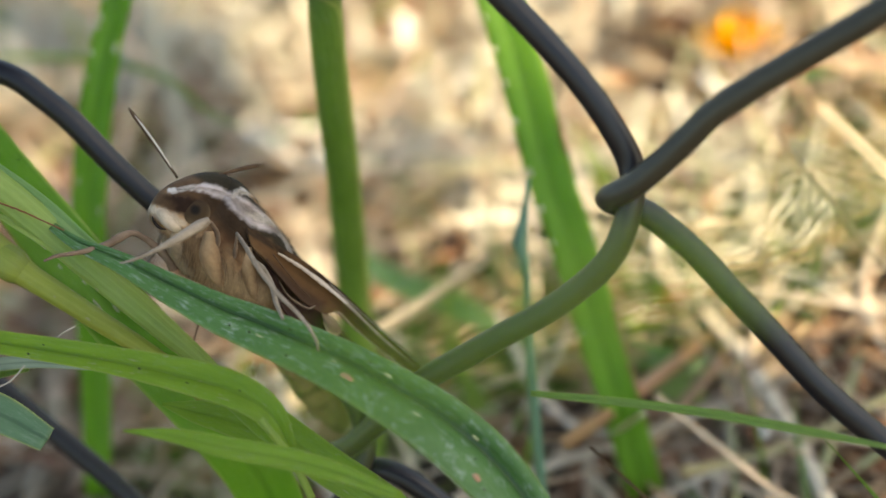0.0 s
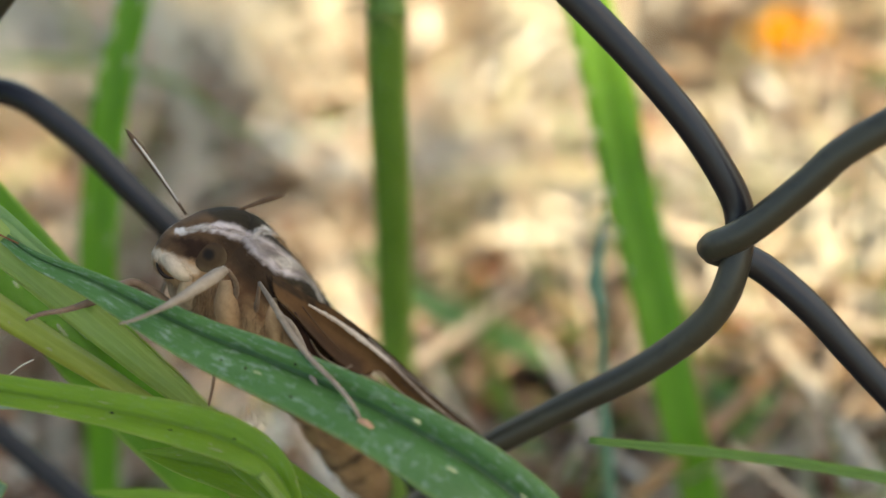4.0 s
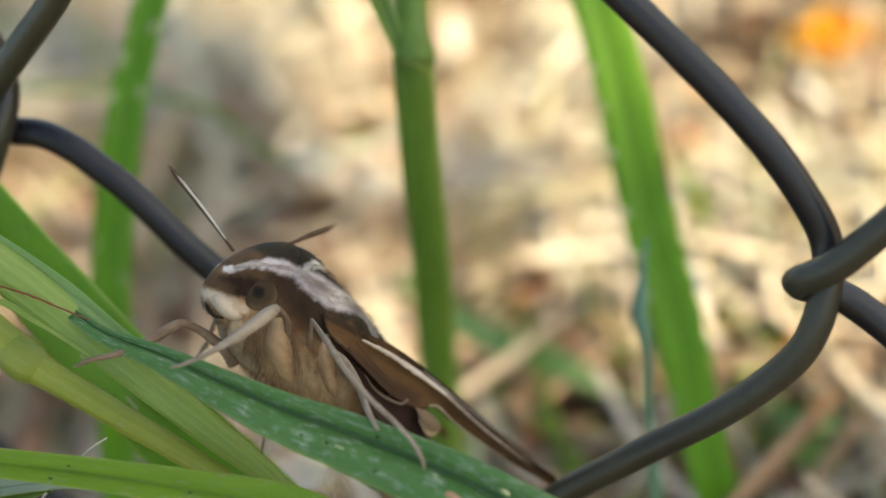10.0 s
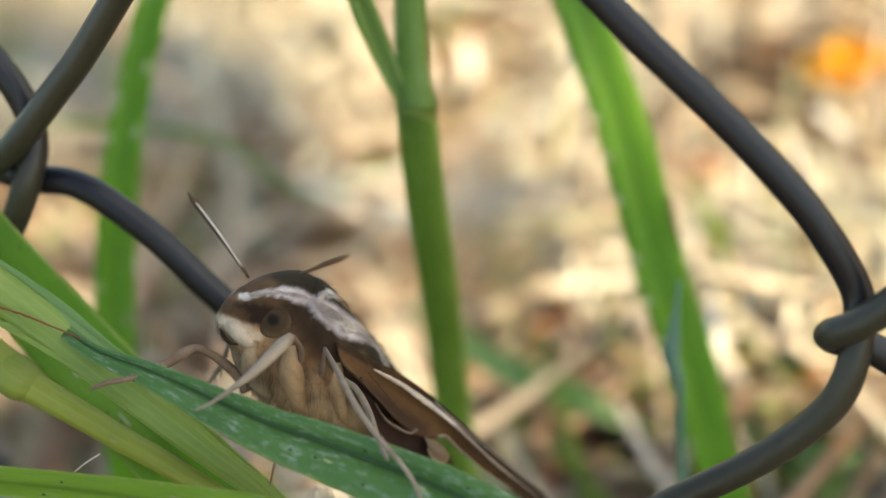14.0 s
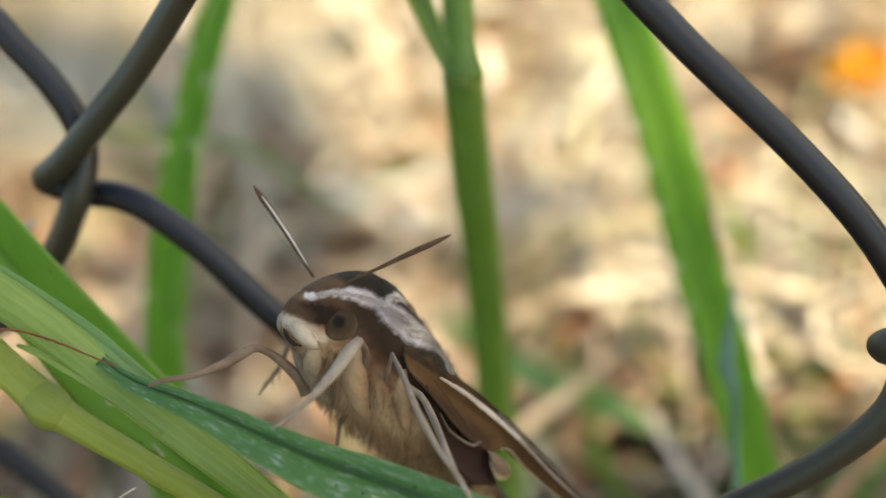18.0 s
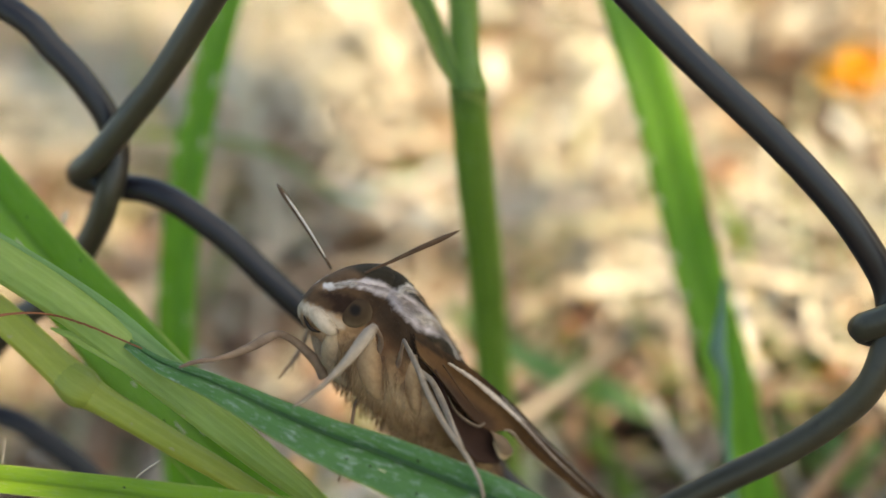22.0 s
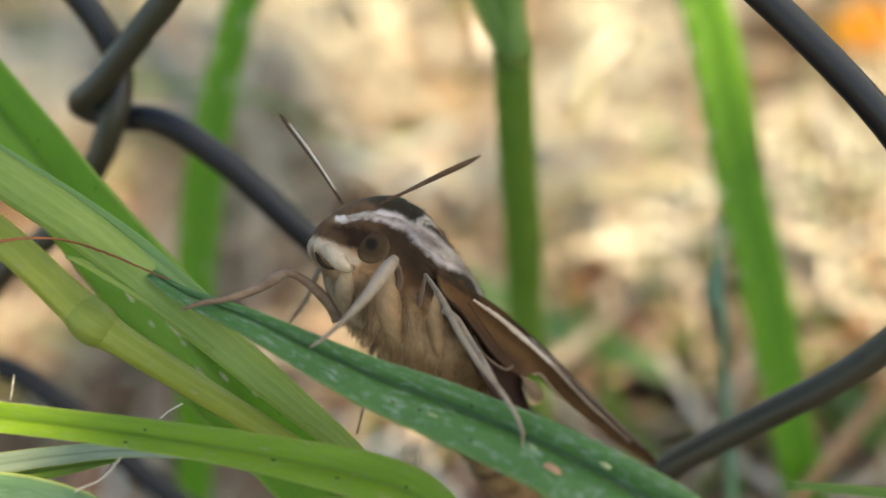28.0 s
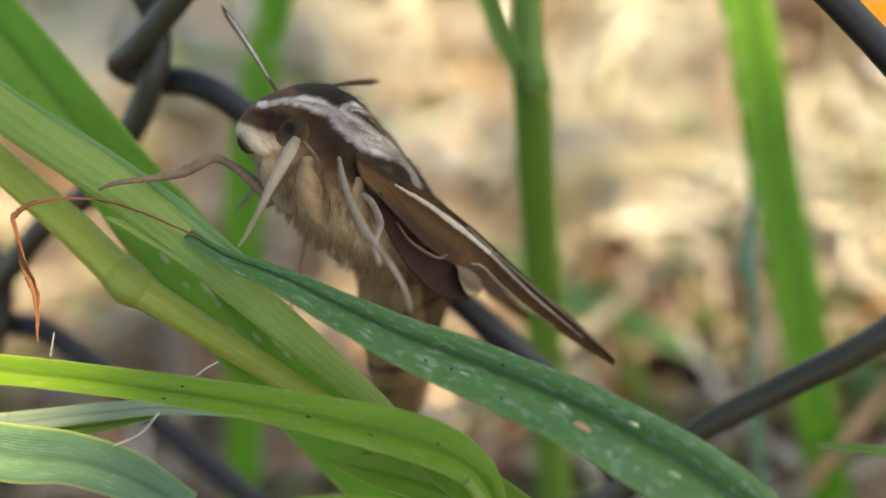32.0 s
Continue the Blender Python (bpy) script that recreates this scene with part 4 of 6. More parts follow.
def coat_material(name, scale=1100, rough=0.9, bump=0.7, stretch=(0.35, 1.0, 0.6), low=0.48):
    """Hair or scales: the marking colours laid down on the mesh, broken up by strands and blotches."""
    m = Mat(name, rough, 0, 0.12)
    vec = m.coords()
    layer = m.t.nodes.new("ShaderNodeVertexColor")
    layer.layer_name = "marking"
    strands = m.noise(scale, 5, 0.75, vec, stretch)
    blot = m.noise(scale * 0.28, 4, 0.65, vec)
    tone = m.mix(0.5, m.ramp(strands, [(0.3, (low, low, low)), (0.7, (1.25, 1.25, 1.25))]), m.ramp(blot, [(0.3, (low, low * 0.95, low * 0.9)), (0.7, (1.25, 1.25, 1.25))]))
    m.color(m.mix(1.0, layer.outputs[0], tone, "MULTIPLY"))
    m.b.inputs["Sheen Weight"].default_value = 0.05
    return m.bump(m.mix(0.5, strands, blot), bump, 0.00025).m


COAT = coat_material("moth_coat")
SCALES = coat_material("moth_scales", 700, 0.62, 0.35, (1.0, 1.0, 1.0), 0.7)

OLIVE, CAP = (0.030, 0.022, 0.012), (0.017, 0.0125, 0.007)
MASK, COLLAR, FLANK = (0.026, 0.013, 0.008), (0.027, 0.016, 0.009), (0.105, 0.058, 0.029)
CHEST, LIT_CHEST, RUSSET = (0.42, 0.255, 0.135), (0.62, 0.435, 0.255), (0.12, 0.055, 0.026)
DULL_TAN = (0.27, 0.17, 0.085)
LILAC, WHITE, CREAM, PINKISH = (0.52, 0.445, 0.43), (0.70, 0.63, 0.57), (0.54, 0.425, 0.31), (0.36, 0.235, 0.17)


def side_strokes():
    """Markings, fold shade and bounced light on each side of head and thorax: course, widths, softness, colour,
    strength.
    """
    return [
        ([(8.35, 0.33, -1.50), (7.98, 1.40, -1.09), (7.24, 2.04, -0.82), (5.22, 2.81, 0.01)], (0.7, 1.1, 1.5, 1.0), 0.35, MASK, 1.0),
        ([(5.53, 2.57, 1.19), (3.99, 3.45, 1.19), (2.32, 3.96, 0.65), (0.55, 4.20, 0.33)], (1.0, 2.2, 2.4, 1.6), 0.7, COLLAR, 0.9),
        ([(4.93, 2.69, -1.42), (4.07, 3.28, -1.18), (1.90, 3.90, -1.38)], (0.9, 1.4, 1.4), 0.6, RUSSET, 0.55),
        ([(8.4, -0.2, -1.0), (8.4, 0.4, -1.3), (8.1, 1.1, -1.45), (7.6, 1.6, -1.5)], (0.8, 0.8, 0.6, 0.4), 0.5, FLANK, 0.95),
        ([(8.07, 0.28, -2.43), (7.70, 1.04, -2.43), (6.76, 1.71, -2.25), (5.81, 2.06, -2.11)], (0.45, 0.75, 0.8, 0.4), 0.22, CREAM, 1.0),
        ([(8.22, 0.70, -0.18), (7.91, 1.21, 0.21), (7.17, 1.76, 1.17), (6.65, 2.00, 1.57)], (0.25, 0.30, 0.40, 0.5), 0.15, WHITE, 0.95),
        ([(6.72, 1.98, 1.51), (5.92, 2.19, 2.02), (4.72, 2.65, 2.44), (3.90, 2.93, 2.78)], (0.5, 0.8, 1.0, 0.9), 0.22, LILAC, 1.0),
        ([(4.15, 2.98, 2.46), (2.97, 3.28, 2.56), (1.31, 3.35, 2.62), (-0.69, 2.88, 3.04), (-2.02, 2.54, 3.13)], (0.8, 1.5, 1.8, 1.3, 0.5), 0.28, LILAC, 1.0),
        ([(2.18, 3.48, 2.35), (0.70, 3.27, 2.71), (-1.52, 1.95, 3.59)], (0.2, 0.7, 0.5), 0.2, WHITE, 0.9),
        ([(-2.02, 2.54, 3.13), (-3.35, 2.52, 2.90), (-4.13, 3.09, 2.23)], (0.6, 0.6, 0.5), 0.15, WHITE, 1.0),
        ([(3.99, 2.79, 2.95), (3.43, 2.42, 3.68), (1.90, 1.64, 4.25)], (0.45, 0.5, 0.3), 0.14, WHITE, 0.85),
        ([(2.18, 1.90, 4.12), (0.55, 1.81, 3.98), (-1.18, 1.85, 3.70), (-2.53, 1.95, 3.41)], (0.2, 0.25, 0.3, 0.3), 0.12, CHEST, 0.8),
        # Russet lines put the shade between the chest folds into the colour.
        ([(5.07, 2.20, -2.25), (3.63, 2.07, -3.47), (1.75, 1.34, -4.51)], (0.1, 0.24, 0.12), 0.2, RUSSET, 0.95),
        ([(4.44, 2.96, -1.53), (2.72, 2.83, -3.08), (0.70, 2.29, -4.23)], (0.1, 0.24, 0.12), 0.2, RUSSET, 0.95),
        ([(3.21, 3.54, -1.45), (2.32, 3.55, -2.09), (1.46, 3.57, -2.49)], (0.1, 0.34, 0.1), 0.2, PINKISH, 0.7),
        ([(2.72, 3.72, -1.33), (0.70, 3.47, -2.95), (-1.52, 2.72, -4.08)], (0.1, 0.24, 0.12), 0.2, RUSSET, 0.95),
        ([(1.46, 4.08, -0.87), (-0.69, 3.95, -2.34), (-2.86, 3.21, -3.57)], (0.1, 0.24, 0.12), 0.2, RUSSET, 0.95),
        ([(5.65, 1.31, -3.08), (3.90, 0.81, -4.03), (1.90, 0.51, -4.70)], (1.2, 1.4, 1.0), 0.5, CREAM, 0.2),
        # Paler low chest: light bounced from leaf and ground, laid on as colour.
        ([(1.46, 2.67, -3.72), (-1.18, 3.14, -3.67), (-3.51, 3.60, -3.02)], (1.6, 2.2, 2.0), 0.9, LIT_CHEST, 0.85),
    ]


def trunk_colour(p):
    """Olive above, brown at the flank, tan beneath (p: points in millimetres)."""
    wob = np.array([noise.noise(Vector(q) * 1.1) for q in p]) * 0.7
    z = p[:, 2] + wob - 0.08 * p[:, 0]
    stops = [-9, -1.9, -0.6, 1.2, 1.9, 9]
    cols = np.array([CHEST, CHEST, FLANK, FLANK, OLIVE, CAP])
    return np.stack([np.interp(z, stops, cols[:, k]) for k in range(3)], 1)


def paint(ob, base, strokes=(), wobble=0.16, roots=0):
    """Lays marking colours on a mesh; roots > 0: each run of that many vertices takes its first one's colour."""
    me = ob.data
    p = np.empty(len(me.vertices) * 3, np.float32)
    me.vertices.foreach_get("co", p)
    p = p.reshape(-1, 3).astype(float) * 1000
    if roots:
        p = np.repeat(p[::roots], roots, axis=0)
    c = base(p) if callable(base) else np.tile(np.array(base, float), (len(p), 1))
    q = p * (1, 1, 1)
    q[:, 1] = abs(q[:, 1])
    shake = np.array([noise.noise(Vector(v) * 2.6) + 0.6 * noise.noise(Vector(v) * 7.0) for v in q]) * wobble
    for pts, widths, soft, colour, amount in strokes:
        line = spline(pts, 40)
        line[:, 1] = abs(line[:, 1])
        w = spline([(x, 0) for x in widths], 40)[:, 0] / 2
        gap = (np.linalg.norm(q[:, None, :] - line[None], axis=2) - w[None]).min(axis=1) - 0.16 + shake
        k = np.clip(0.5 - gap / (2 * soft), 0, 1)[:, None]
        k = k * k * (3 - 2 * k) * amount
        c = c * (1 - k) + np.array(colour) * k
    if roots:                                             # no two hairs are quite alike
        c = c * np.repeat(np.random.default_rng(3).uniform(0.55, 1.35, len(c) // roots), roots)[:, None]
    layer = me.color_attributes.new("marking", "FLOAT_COLOR", "POINT")
    layer.data.foreach_set("color", np.c_[c, np.ones(len(c))].astype(np.float32).ravel())
    return ob


def loft(rings, n=36, seg=32, grooves=0):
    s = spline(rings, n)
    bm = bmesh.new()
    loops = []
    for i, (x, zc, hw, hh) in enumerate(s):
        k = 1 - 0.07 * (0.5 + 0.5 * math.cos(2 * math.pi * grooves * i / n)) if grooves else 1
        loops.append([bm.verts.new(Vector((x, k * max(hw, 0.05) * math.cos(a), zc + k * max(hh, 0.05) * math.sin(a))) * 0.001) for a in np.arange(seg) * 2 * math.pi / seg])
    for i in range(n - 1):
        for j in range(seg):
            bm.faces.new((loops[i][j], loops[i][(j + 1) % seg], loops[i + 1][(j + 1) % seg], loops[i + 1][j]))
    bm.faces.new(loops[0])
    bm.faces.new(loops[-1])
    return bm


def fur(rings, count, length, spread, keep, seed, thick=0.022, lie=(-1, 0, -0.15)):
    """Fine tapered hairs lying along a body outline (millimetres); five vertices each, the root first."""
    rng = random.Random(seed)
    s = spline(rings, 60)
    bm = bmesh.new()
    made = 0
    while made < count:
        i = rng.randrange(1, 58)
        a = rng.uniform(0, 2 * math.pi)
        x, zc, hw, hh = s[i]
        p = Vector((x, hw * math.cos(a), zc + hh * math.sin(a)))
        if not keep(p, a):
            continue
        made += 1
        out = Vector((0.1, math.cos(a) / max(hw, 0.2), math.sin(a) / max(hh, 0.2))).normalized()
        d = (Vector(lie) + out * rng.uniform(*spread) + Vector((rng.gauss(0, 0.2), rng.gauss(0, 0.25), rng.gauss(0, 0.25)))).normalized()
        L = rng.uniform(*length)
        side = d.cross(out).normalized()
        t = thick * rng.uniform(0.6, 1.3)
        base = p - out * 0.05
        v = [bm.verts.new(q * 0.001) for q in (base + side * t, base - side * t, base + out * t, base + d * L * 0.55 + out * L * 0.05 + side * t * 0.5, base + d * L)]
        bm.faces.new((v[0], v[1], v[4]))
        bm.faces.new((v[1], v[2], v[4]))
        bm.faces.new((v[2], v[0], v[3]))
        bm.faces.new((v[2], v[3], v[4]))
        bm.faces.new((v[3], v[0], v[4]))
    return bm


def mm_tube(pts, radii, seg=10, n=30, flat=1.0):
    return add_tube(bmesh.new(), spline([tuple(0.1 * c for c in p) for p in pts], n), spline([(0.1 * r, 0) for r in radii], n)[:, 0], seg, (0.3, 0.5, 0.81), flat)


def mm_ball(centre, r, seg=20, squash=(1, 1, 1)):
    bm = bmesh.new()
    bmesh.ops.create_uvsphere(bm, u_segments=seg, v_segments=seg // 2, radius=1.0)
    bmesh.ops.transform(bm, matrix=Matrix.Translation(Vector(centre) * 0.001) @ Matrix.Diagonal((*[r * 0.001 * q for q in squash], 1)), verts=bm.verts)
    return bm


def band(pts, widths, thick=0.12, n=40):
    """A raised vein: a low ribbon with an uneven border (millimetres)."""
    rng = random.Random(1)
    p = spline(pts, n)
    w = spline([(q, 0) for q in widths], n)[:, 0]
    t = np.gradient(p, axis=0)
    t /= np.linalg.norm(t, axis=1)[:, None]
    nor = p - np.array((0, 0, -0.5)) * 1.0
    nor[:, 0] *= 0.2
    nor /= np.linalg.norm(nor, axis=1)[:, None]
    side = np.cross(nor, t)
    bm = bmesh.new()
    rows = []
    for i in range(n):
        row = []
        for u, h in ((-1.0, -0.5), (-0.6, 0.7), (0, 1.0), (0.6, 0.7), (1.0, -0.5)):
            e = 1 + (rng.uniform(-0.28, 0.22) if abs(u) == 1 else 0)
            row.append(bm.verts.new((p[i] + side[i] * (u * w[i] / 2 * e) + nor[i] * thick * h) * 0.001))
        rows.append(row)
    for i in range(n - 1):
        for j in range(4):
            bm.faces.new((rows[i][j], rows[i][j + 1], rows[i + 1][j + 1], rows[i + 1][j]))
    return bm


def pile(pts, widths, count, seed, length=0.8, thick=0.028, rise=(0.02, 0.25)):
    """A stripe of pale hair scales brushed along its course (millimetres); four vertices each."""
    rng = random.Random(seed)
    n = 40
    p = spline(pts, n) / 1.03
    w = spline([(q, 0) for q in widths], n)[:, 0]
    t = np.gradient(p, axis=0)
    t /= np.linalg.norm(t, axis=1)[:, None]
    nor = p * (0.2, 1, 1)
    nor /= np.linalg.norm(nor, axis=1)[:, None]
    side = np.cross(nor, t)
    bm = bmesh.new()
    for k in range(count):
        i = rng.randrange(n)
        base = p[i] + side[i] * rng.gauss(0, 0.27) * w[i] - nor[i] * 0.05
        d = t[i] + nor[i] * rng.uniform(*rise) + side[i] * rng.gauss(0, 0.2)
        L, q = rng.uniform(0.4, 1.0) * length, thick * rng.uniform(0.6, 1.3)
        v = [bm.verts.new(Vector(x) * 0.001) for x in (base + side[i] * q, base - side[i] * q, base + nor[i] * q, base + d * L)]
        bm.faces.new((v[0], v[1], v[3]))
        bm.faces.new((v[1], v[2], v[3]))
        bm.faces.new((v[2], v[0], v[3]))
    return bm


def sheet(top, low, n=36, m=7, belly=0.5, thick=0.12, ragged=0.0, seed=3):
    """A wing between two edges (lists of points), slightly cupped, pleated along its veins, with thickness (millimetres)."""
    rng = random.Random(seed)
    a, b = spline(top, n), spline(low, n)
    bm = bmesh.new()
    layers = []
    for s in (1, -1):
        g = []
        for i in range(n):
            across = b[i] - a[i]
            along = a[min(i + 1, n - 1)] - a[max(i - 1, 0)]
            nor = np.cross(along, across)
            nor /= np.linalg.norm(nor) + 1e-9
            row = []
            for j in range(m):
                u = j / (m - 1)
                rag = ragged * rng.uniform(0, 1) if j == m - 1 else 0
                q = a[i] + across * (u - rag) + nor * (belly * math.sin(math.pi * u) + 0.12 * (j % 2) + s * thick / 2)
                row.append(bm.verts.new(Vector(q) * 0.001))
            g.append(row)
        layers.append(g)
    for g in layers:
        for i in range(n - 1):
            for j in range(m - 1):
                bm.faces.new((g[i][j], g[i][j + 1], g[i + 1][j + 1], g[i + 1][j]))
    p, q = layers
    for i in range(n - 1):
        for j in (0, m - 1):
            bm.faces.new((p[i][j], p[i + 1][j], q[i + 1][j], q[i][j]))
    for i in (0, n - 1):
        for j in range(m - 1):
            bm.faces.new((p[i][j], p[i][j + 1], q[i][j + 1], q[i][j]))
    return bm


def mirrored(pts):
    return [(x, -y, z) for x, y, z in pts]


def jointed(name, pts, radii, material, parent, origin, label="", n=30):
    """A part that can swing about its base point."""
    bm = mm_tube([tuple(np.array(p) - np.array(origin)) for p in pts], radii, 8, n)
    ob = part(name, bm, material, parent, label)
    ob.location = Vector(origin) * 0.001
    return ob


def turned(bm, centre, degrees):
    bmesh.ops.rotate(bm, cent=Vector(centre) * 0.001, matrix=Matrix.Rotation(radians(degrees), 3, "Z"), verts=bm.verts)
    return bm


def build_moth():
    out = {}
    strokes = side_strokes()
    thorax = paint(part("thorax", loft(THORAX, 90, 120), COAT, moth, "furry brown thorax, tan beneath"), trunk_colour, strokes)
    head = paint(part("head", loft(HEAD, 90, 120), COAT, moth, "blunt furry head with a dark eye mask"), trunk_colour, strokes)
    rings = [([(x, 0, zc - 3.6), (x, 3.6, zc), (x, 2, zc + 3)], (0.3, 0.4, 0.4), 0.3, COLLAR, 0.85) for x, zc in ((-8.5, -1.6), (-11.0, -2.5), (-13.2, -3.4), (-15.2, -4.3), (-17.2, -5.1), (-19.0, -5.8))]
    belly = [([(-8, 1.5, -5.3), (-14, 1.6, -6.6), (-19.5, 0.8, -7.3)], (1.0, 0.9, 0.6), 0.5, CHEST, 0.6)]
    abdomen = paint(part("abdomen", loft(ABDOMEN, 110, 60, 7), COAT, moth, "ringed tan and brown abdomen"), lambda p: np.where((p[:, 2:] > -1.0 + 0.25 * (p[:, :1] + 8)), FLANK, DULL_TAN), belly + rings)
    out["abdomen"] = abdomen
    coat = lambda name, rings_, count, length, spread, keep, seed, parent, lie=(-1, 0, -0.15): paint(part(name, fur(rings_, count, length, spread, keep, seed, 0.022, lie), COAT, parent), trunk_colour, strokes, 0.3, 5)
    coat("belly_fur", THORAX, 3200, (0.5, 1.5), (0.05, 0.45), lambda p, a: p.z < -1.6, 5, thorax, (-0.55, 0, -0.8))
    coat("back_fur", THORAX, 1700, (0.4, 0.9), (0.02, 0.15), lambda p, a: p.z > 1.4, 6, thorax)
    coat("flank_fur", THORAX, 1300, (0.4, 0.9), (0.02, 0.2), lambda p, a: -1.6 < p.z < 1.4, 16, thorax, (-0.8, 0, -0.5))
    coat("crown_fur", HEAD, 1000, (0.3, 0.7), (0.02, 0.15), lambda p, a: p.z > 0.8, 7, head)
    coat("throat_fur", HEAD, 700, (0.3, 0.8), (0.05, 0.3), lambda p, a: p.z < -2.0, 8, head, (-0.7, 0, -0.6))
    paint(part("abdomen_fur", fur(ABDOMEN, 1500, (0.5, 1.1), (0.03, 0.25), lambda p, a: True, 9), COAT, abdomen), lambda p: np.where((p[:, 2:] > -1.0 + 0.25 * (p[:, :1] + 8)), FLANK, DULL_TAN), belly + rings, 0.2, 5)
    for s in (1, -1):
        flip = (lambda q: q) if s > 0 else mirrored
        c = (5.65, 2.05 * s, -0.25)
        eye = part("eye", turned(mm_ball(c, 1.40, 64, (1, 0.34, 1)), c, -22 * s), SCALES, head, "round olive-brown compound eye with a dark spot")
        paint(eye, (0.044, 0.026, 0.012), [([(5.5, 2.4, 1.1), (6.5, 2.0, 0.6), (6.9, 1.9, -0.2), (6.7, 1.9, -1.0)], (0.4, 0.6, 0.6, 0.3), 0.5, (0.022, 0.010, 0.006), 0.9), ([(4.9, 2.6, 1.1), (4.4, 2.7, 0.4), (4.35, 2.7, -0.6), (4.8, 2.6, -1.3), (5.6, 2.3, -1.6)], (0.15, 0.4, 0.4, 0.3, 0.2), 0.45, (0.115, 0.080, 0.045), 0.85), ([(5.84, 2.5, -0.38), (5.86, 2.5, -0.39)], (0.55, 0.55), 0.2, (0.006, 0.004, 0.003), 1.0)], 0.05)
        tuft_colour = lambda ob: paint(ob, trunk_colour, strokes, 0.1, 4)
        tuft_colour(part("eye_stripe", pile(flip([(8.22, 0.70, -0.18), (7.91, 1.21, 0.21), (7.17, 1.76, 1.17), (5.71, 2.23, 2.12), (4.07, 2.92, 2.66)]), (0.25, 0.3, 0.4, 0.6, 0.75), 380, 21, 0.5), COAT, head, "pale stripe over the eye"))
        tuft_colour(part("shoulder_stripe", pile(flip([(4.15, 2.98, 2.46), (2.97, 3.28, 2.56), (1.31, 3.35, 2.62), (-0.69, 2.88, 3.04), (-3.03, 2.62, 2.89), (-4.13, 3.09, 2.23)]), (0.8, 1.4, 1.6, 1.2, 0.5, 0.4), 700, 23, 0.9), COAT, thorax, "broad lilac-white shoulder stripe"))
        tuft_colour(part("back_stripe", pile(flip([(3.99, 2.79, 2.95), (3.43, 2.42, 3.68), (1.90, 1.64, 4.25), (0.55, 1.81, 3.98), (-2.53, 1.95, 3.41)]), (0.3, 0.4, 0.3, 0.2, 0.25), 260, 24, 0.6), COAT, thorax, "thin white line along the back"))
        paint(part("palp", mm_tube(flip([(7.85, 0.45, -1.95), (7.45, 0.85, -2.20), (6.80, 1.25, -2.42), (6.05, 1.55, -2.50), (5.3, 1.5, -2.4)]), (0.30, 0.58, 0.66, 0.55, 0.2), 20, 40), COAT, head, "cream hairy mouth palp"), CREAM, [([(8.2, 0.8, -1.0), (7.6, 1.5, -1.4), (7.0, 2.0, -1.5)], (0.3, 0.3, 0.3), 0.5, FLANK, 0.9)])
        tuft_colour(part("palp_hair", pile(flip([(8.00, 0.55, -1.85), (7.60, 1.15, -2.25), (6.95, 1.70, -2.50), (6.10, 2.00, -2.60)]), (0.5, 0.9, 1.0, 0.7), 260, 27, 0.5), COAT, head, "pale hair on the palp"))
        top = [(1.61, 4.38, 1.05), (-1.73, 4.72, 1.54), (-4.79, 4.41, 2.08), (-7.87, 4.76, 2.17), (-10.53, 5.24, 2.07), (-15.03, 6.09, 1.68), (-19.75, 7.02, 1.41), (-22.85, 7.64, 1.03)]
        low = [(-0.31, 5.75, -0.26), (-3.00, 5.67, -0.67), (-6.43, 5.12, -0.98), (-9.19, 4.94, -0.73), (-10.65, 4.81, 0.22), (-13.29, 4.80, 0.20), (-18.29, 5.76, 0.27), (-23.03, 7.64, 0.63)]
        mid = [(1.27, 5.04, 0.41), (-1.76, 5.31, 0.95), (-4.86, 5.01, 1.41), (-8.04, 5.03, 1.58), (-10.62, 5.44, 1.50), (-14.95, 6.37, 1.02), (-19.60, 7.31, 0.86)]
        wing = part("forewing", sheet(flip(top), flip(low), 70, 15, 0.5, 0.14, 0.012), SCALES, moth, "narrow brown forewing with a pale front edge")
        paint(wing, (0.105, 0.052, 0.020), [
            ([(-1.91, 5.36, -0.57), (-5.57, 4.92, -0.57), (-8.71, 4.74, -0.18)], (0.9, 1.6, 1.2), 0.5, (0.04, 0.02, 0.012), 0.8),
            ([(-4.69, 5.10, 0.83), (-8.71, 5.04, 0.91), (-11.00, 5.34, 1.08)], (0.8, 0.9, 0.5), 0.5, (0.19, 0.098, 0.038), 0.9),
            ([(-11.54, 5.56, 1.02), (-15.15, 6.28, 0.92), (-20.72, 7.31, 0.87)], (1.0, 1.2, 0.5), 0.4, (0.07, 0.046, 0.028), 0.9),
            ([(1.47, 4.66, 0.84), (-1.76, 4.92, 1.32), (-4.76, 4.69, 1.84), (-7.83, 4.78, 2.05), (-11.45, 5.49, 1.88), (-20.43, 7.22, 1.26)], (0.5, 0.45, 0.35, 0.3, 0.25, 0.15), 0.13, COLLAR, 0.95)], 0.1)
        rib = lambda pts, widths, tone: paint(part("vein", band(flip(pts), widths, 0.07), SCALES, wing), tone)
        rib(mid[1:5], (0.14, 0.40, 0.46, 0.36), (0.50, 0.41, 0.33))
        rib(mid[4:], (0.36, 0.26, 0.10), (0.33, 0.255, 0.20))
        rib([(-8.15, 4.85, 2.00), (-11.66, 5.45, 1.71), (-16.03, 6.27, 1.50), (-21.13, 7.30, 1.23)], (0.05, 0.09, 0.09, 0.06), (0.42, 0.36, 0.31))
        rib([(-10.13, 4.99, 0.08), (-10.89, 5.04, 0.46), (-12.84, 4.86, 0.31), (-15.48, 5.31, 0.20), (-18.17, 5.86, 0.28)], (0.08, 0.14, 0.14, 0.12, 0.08), (0.52, 0.42, 0.30))
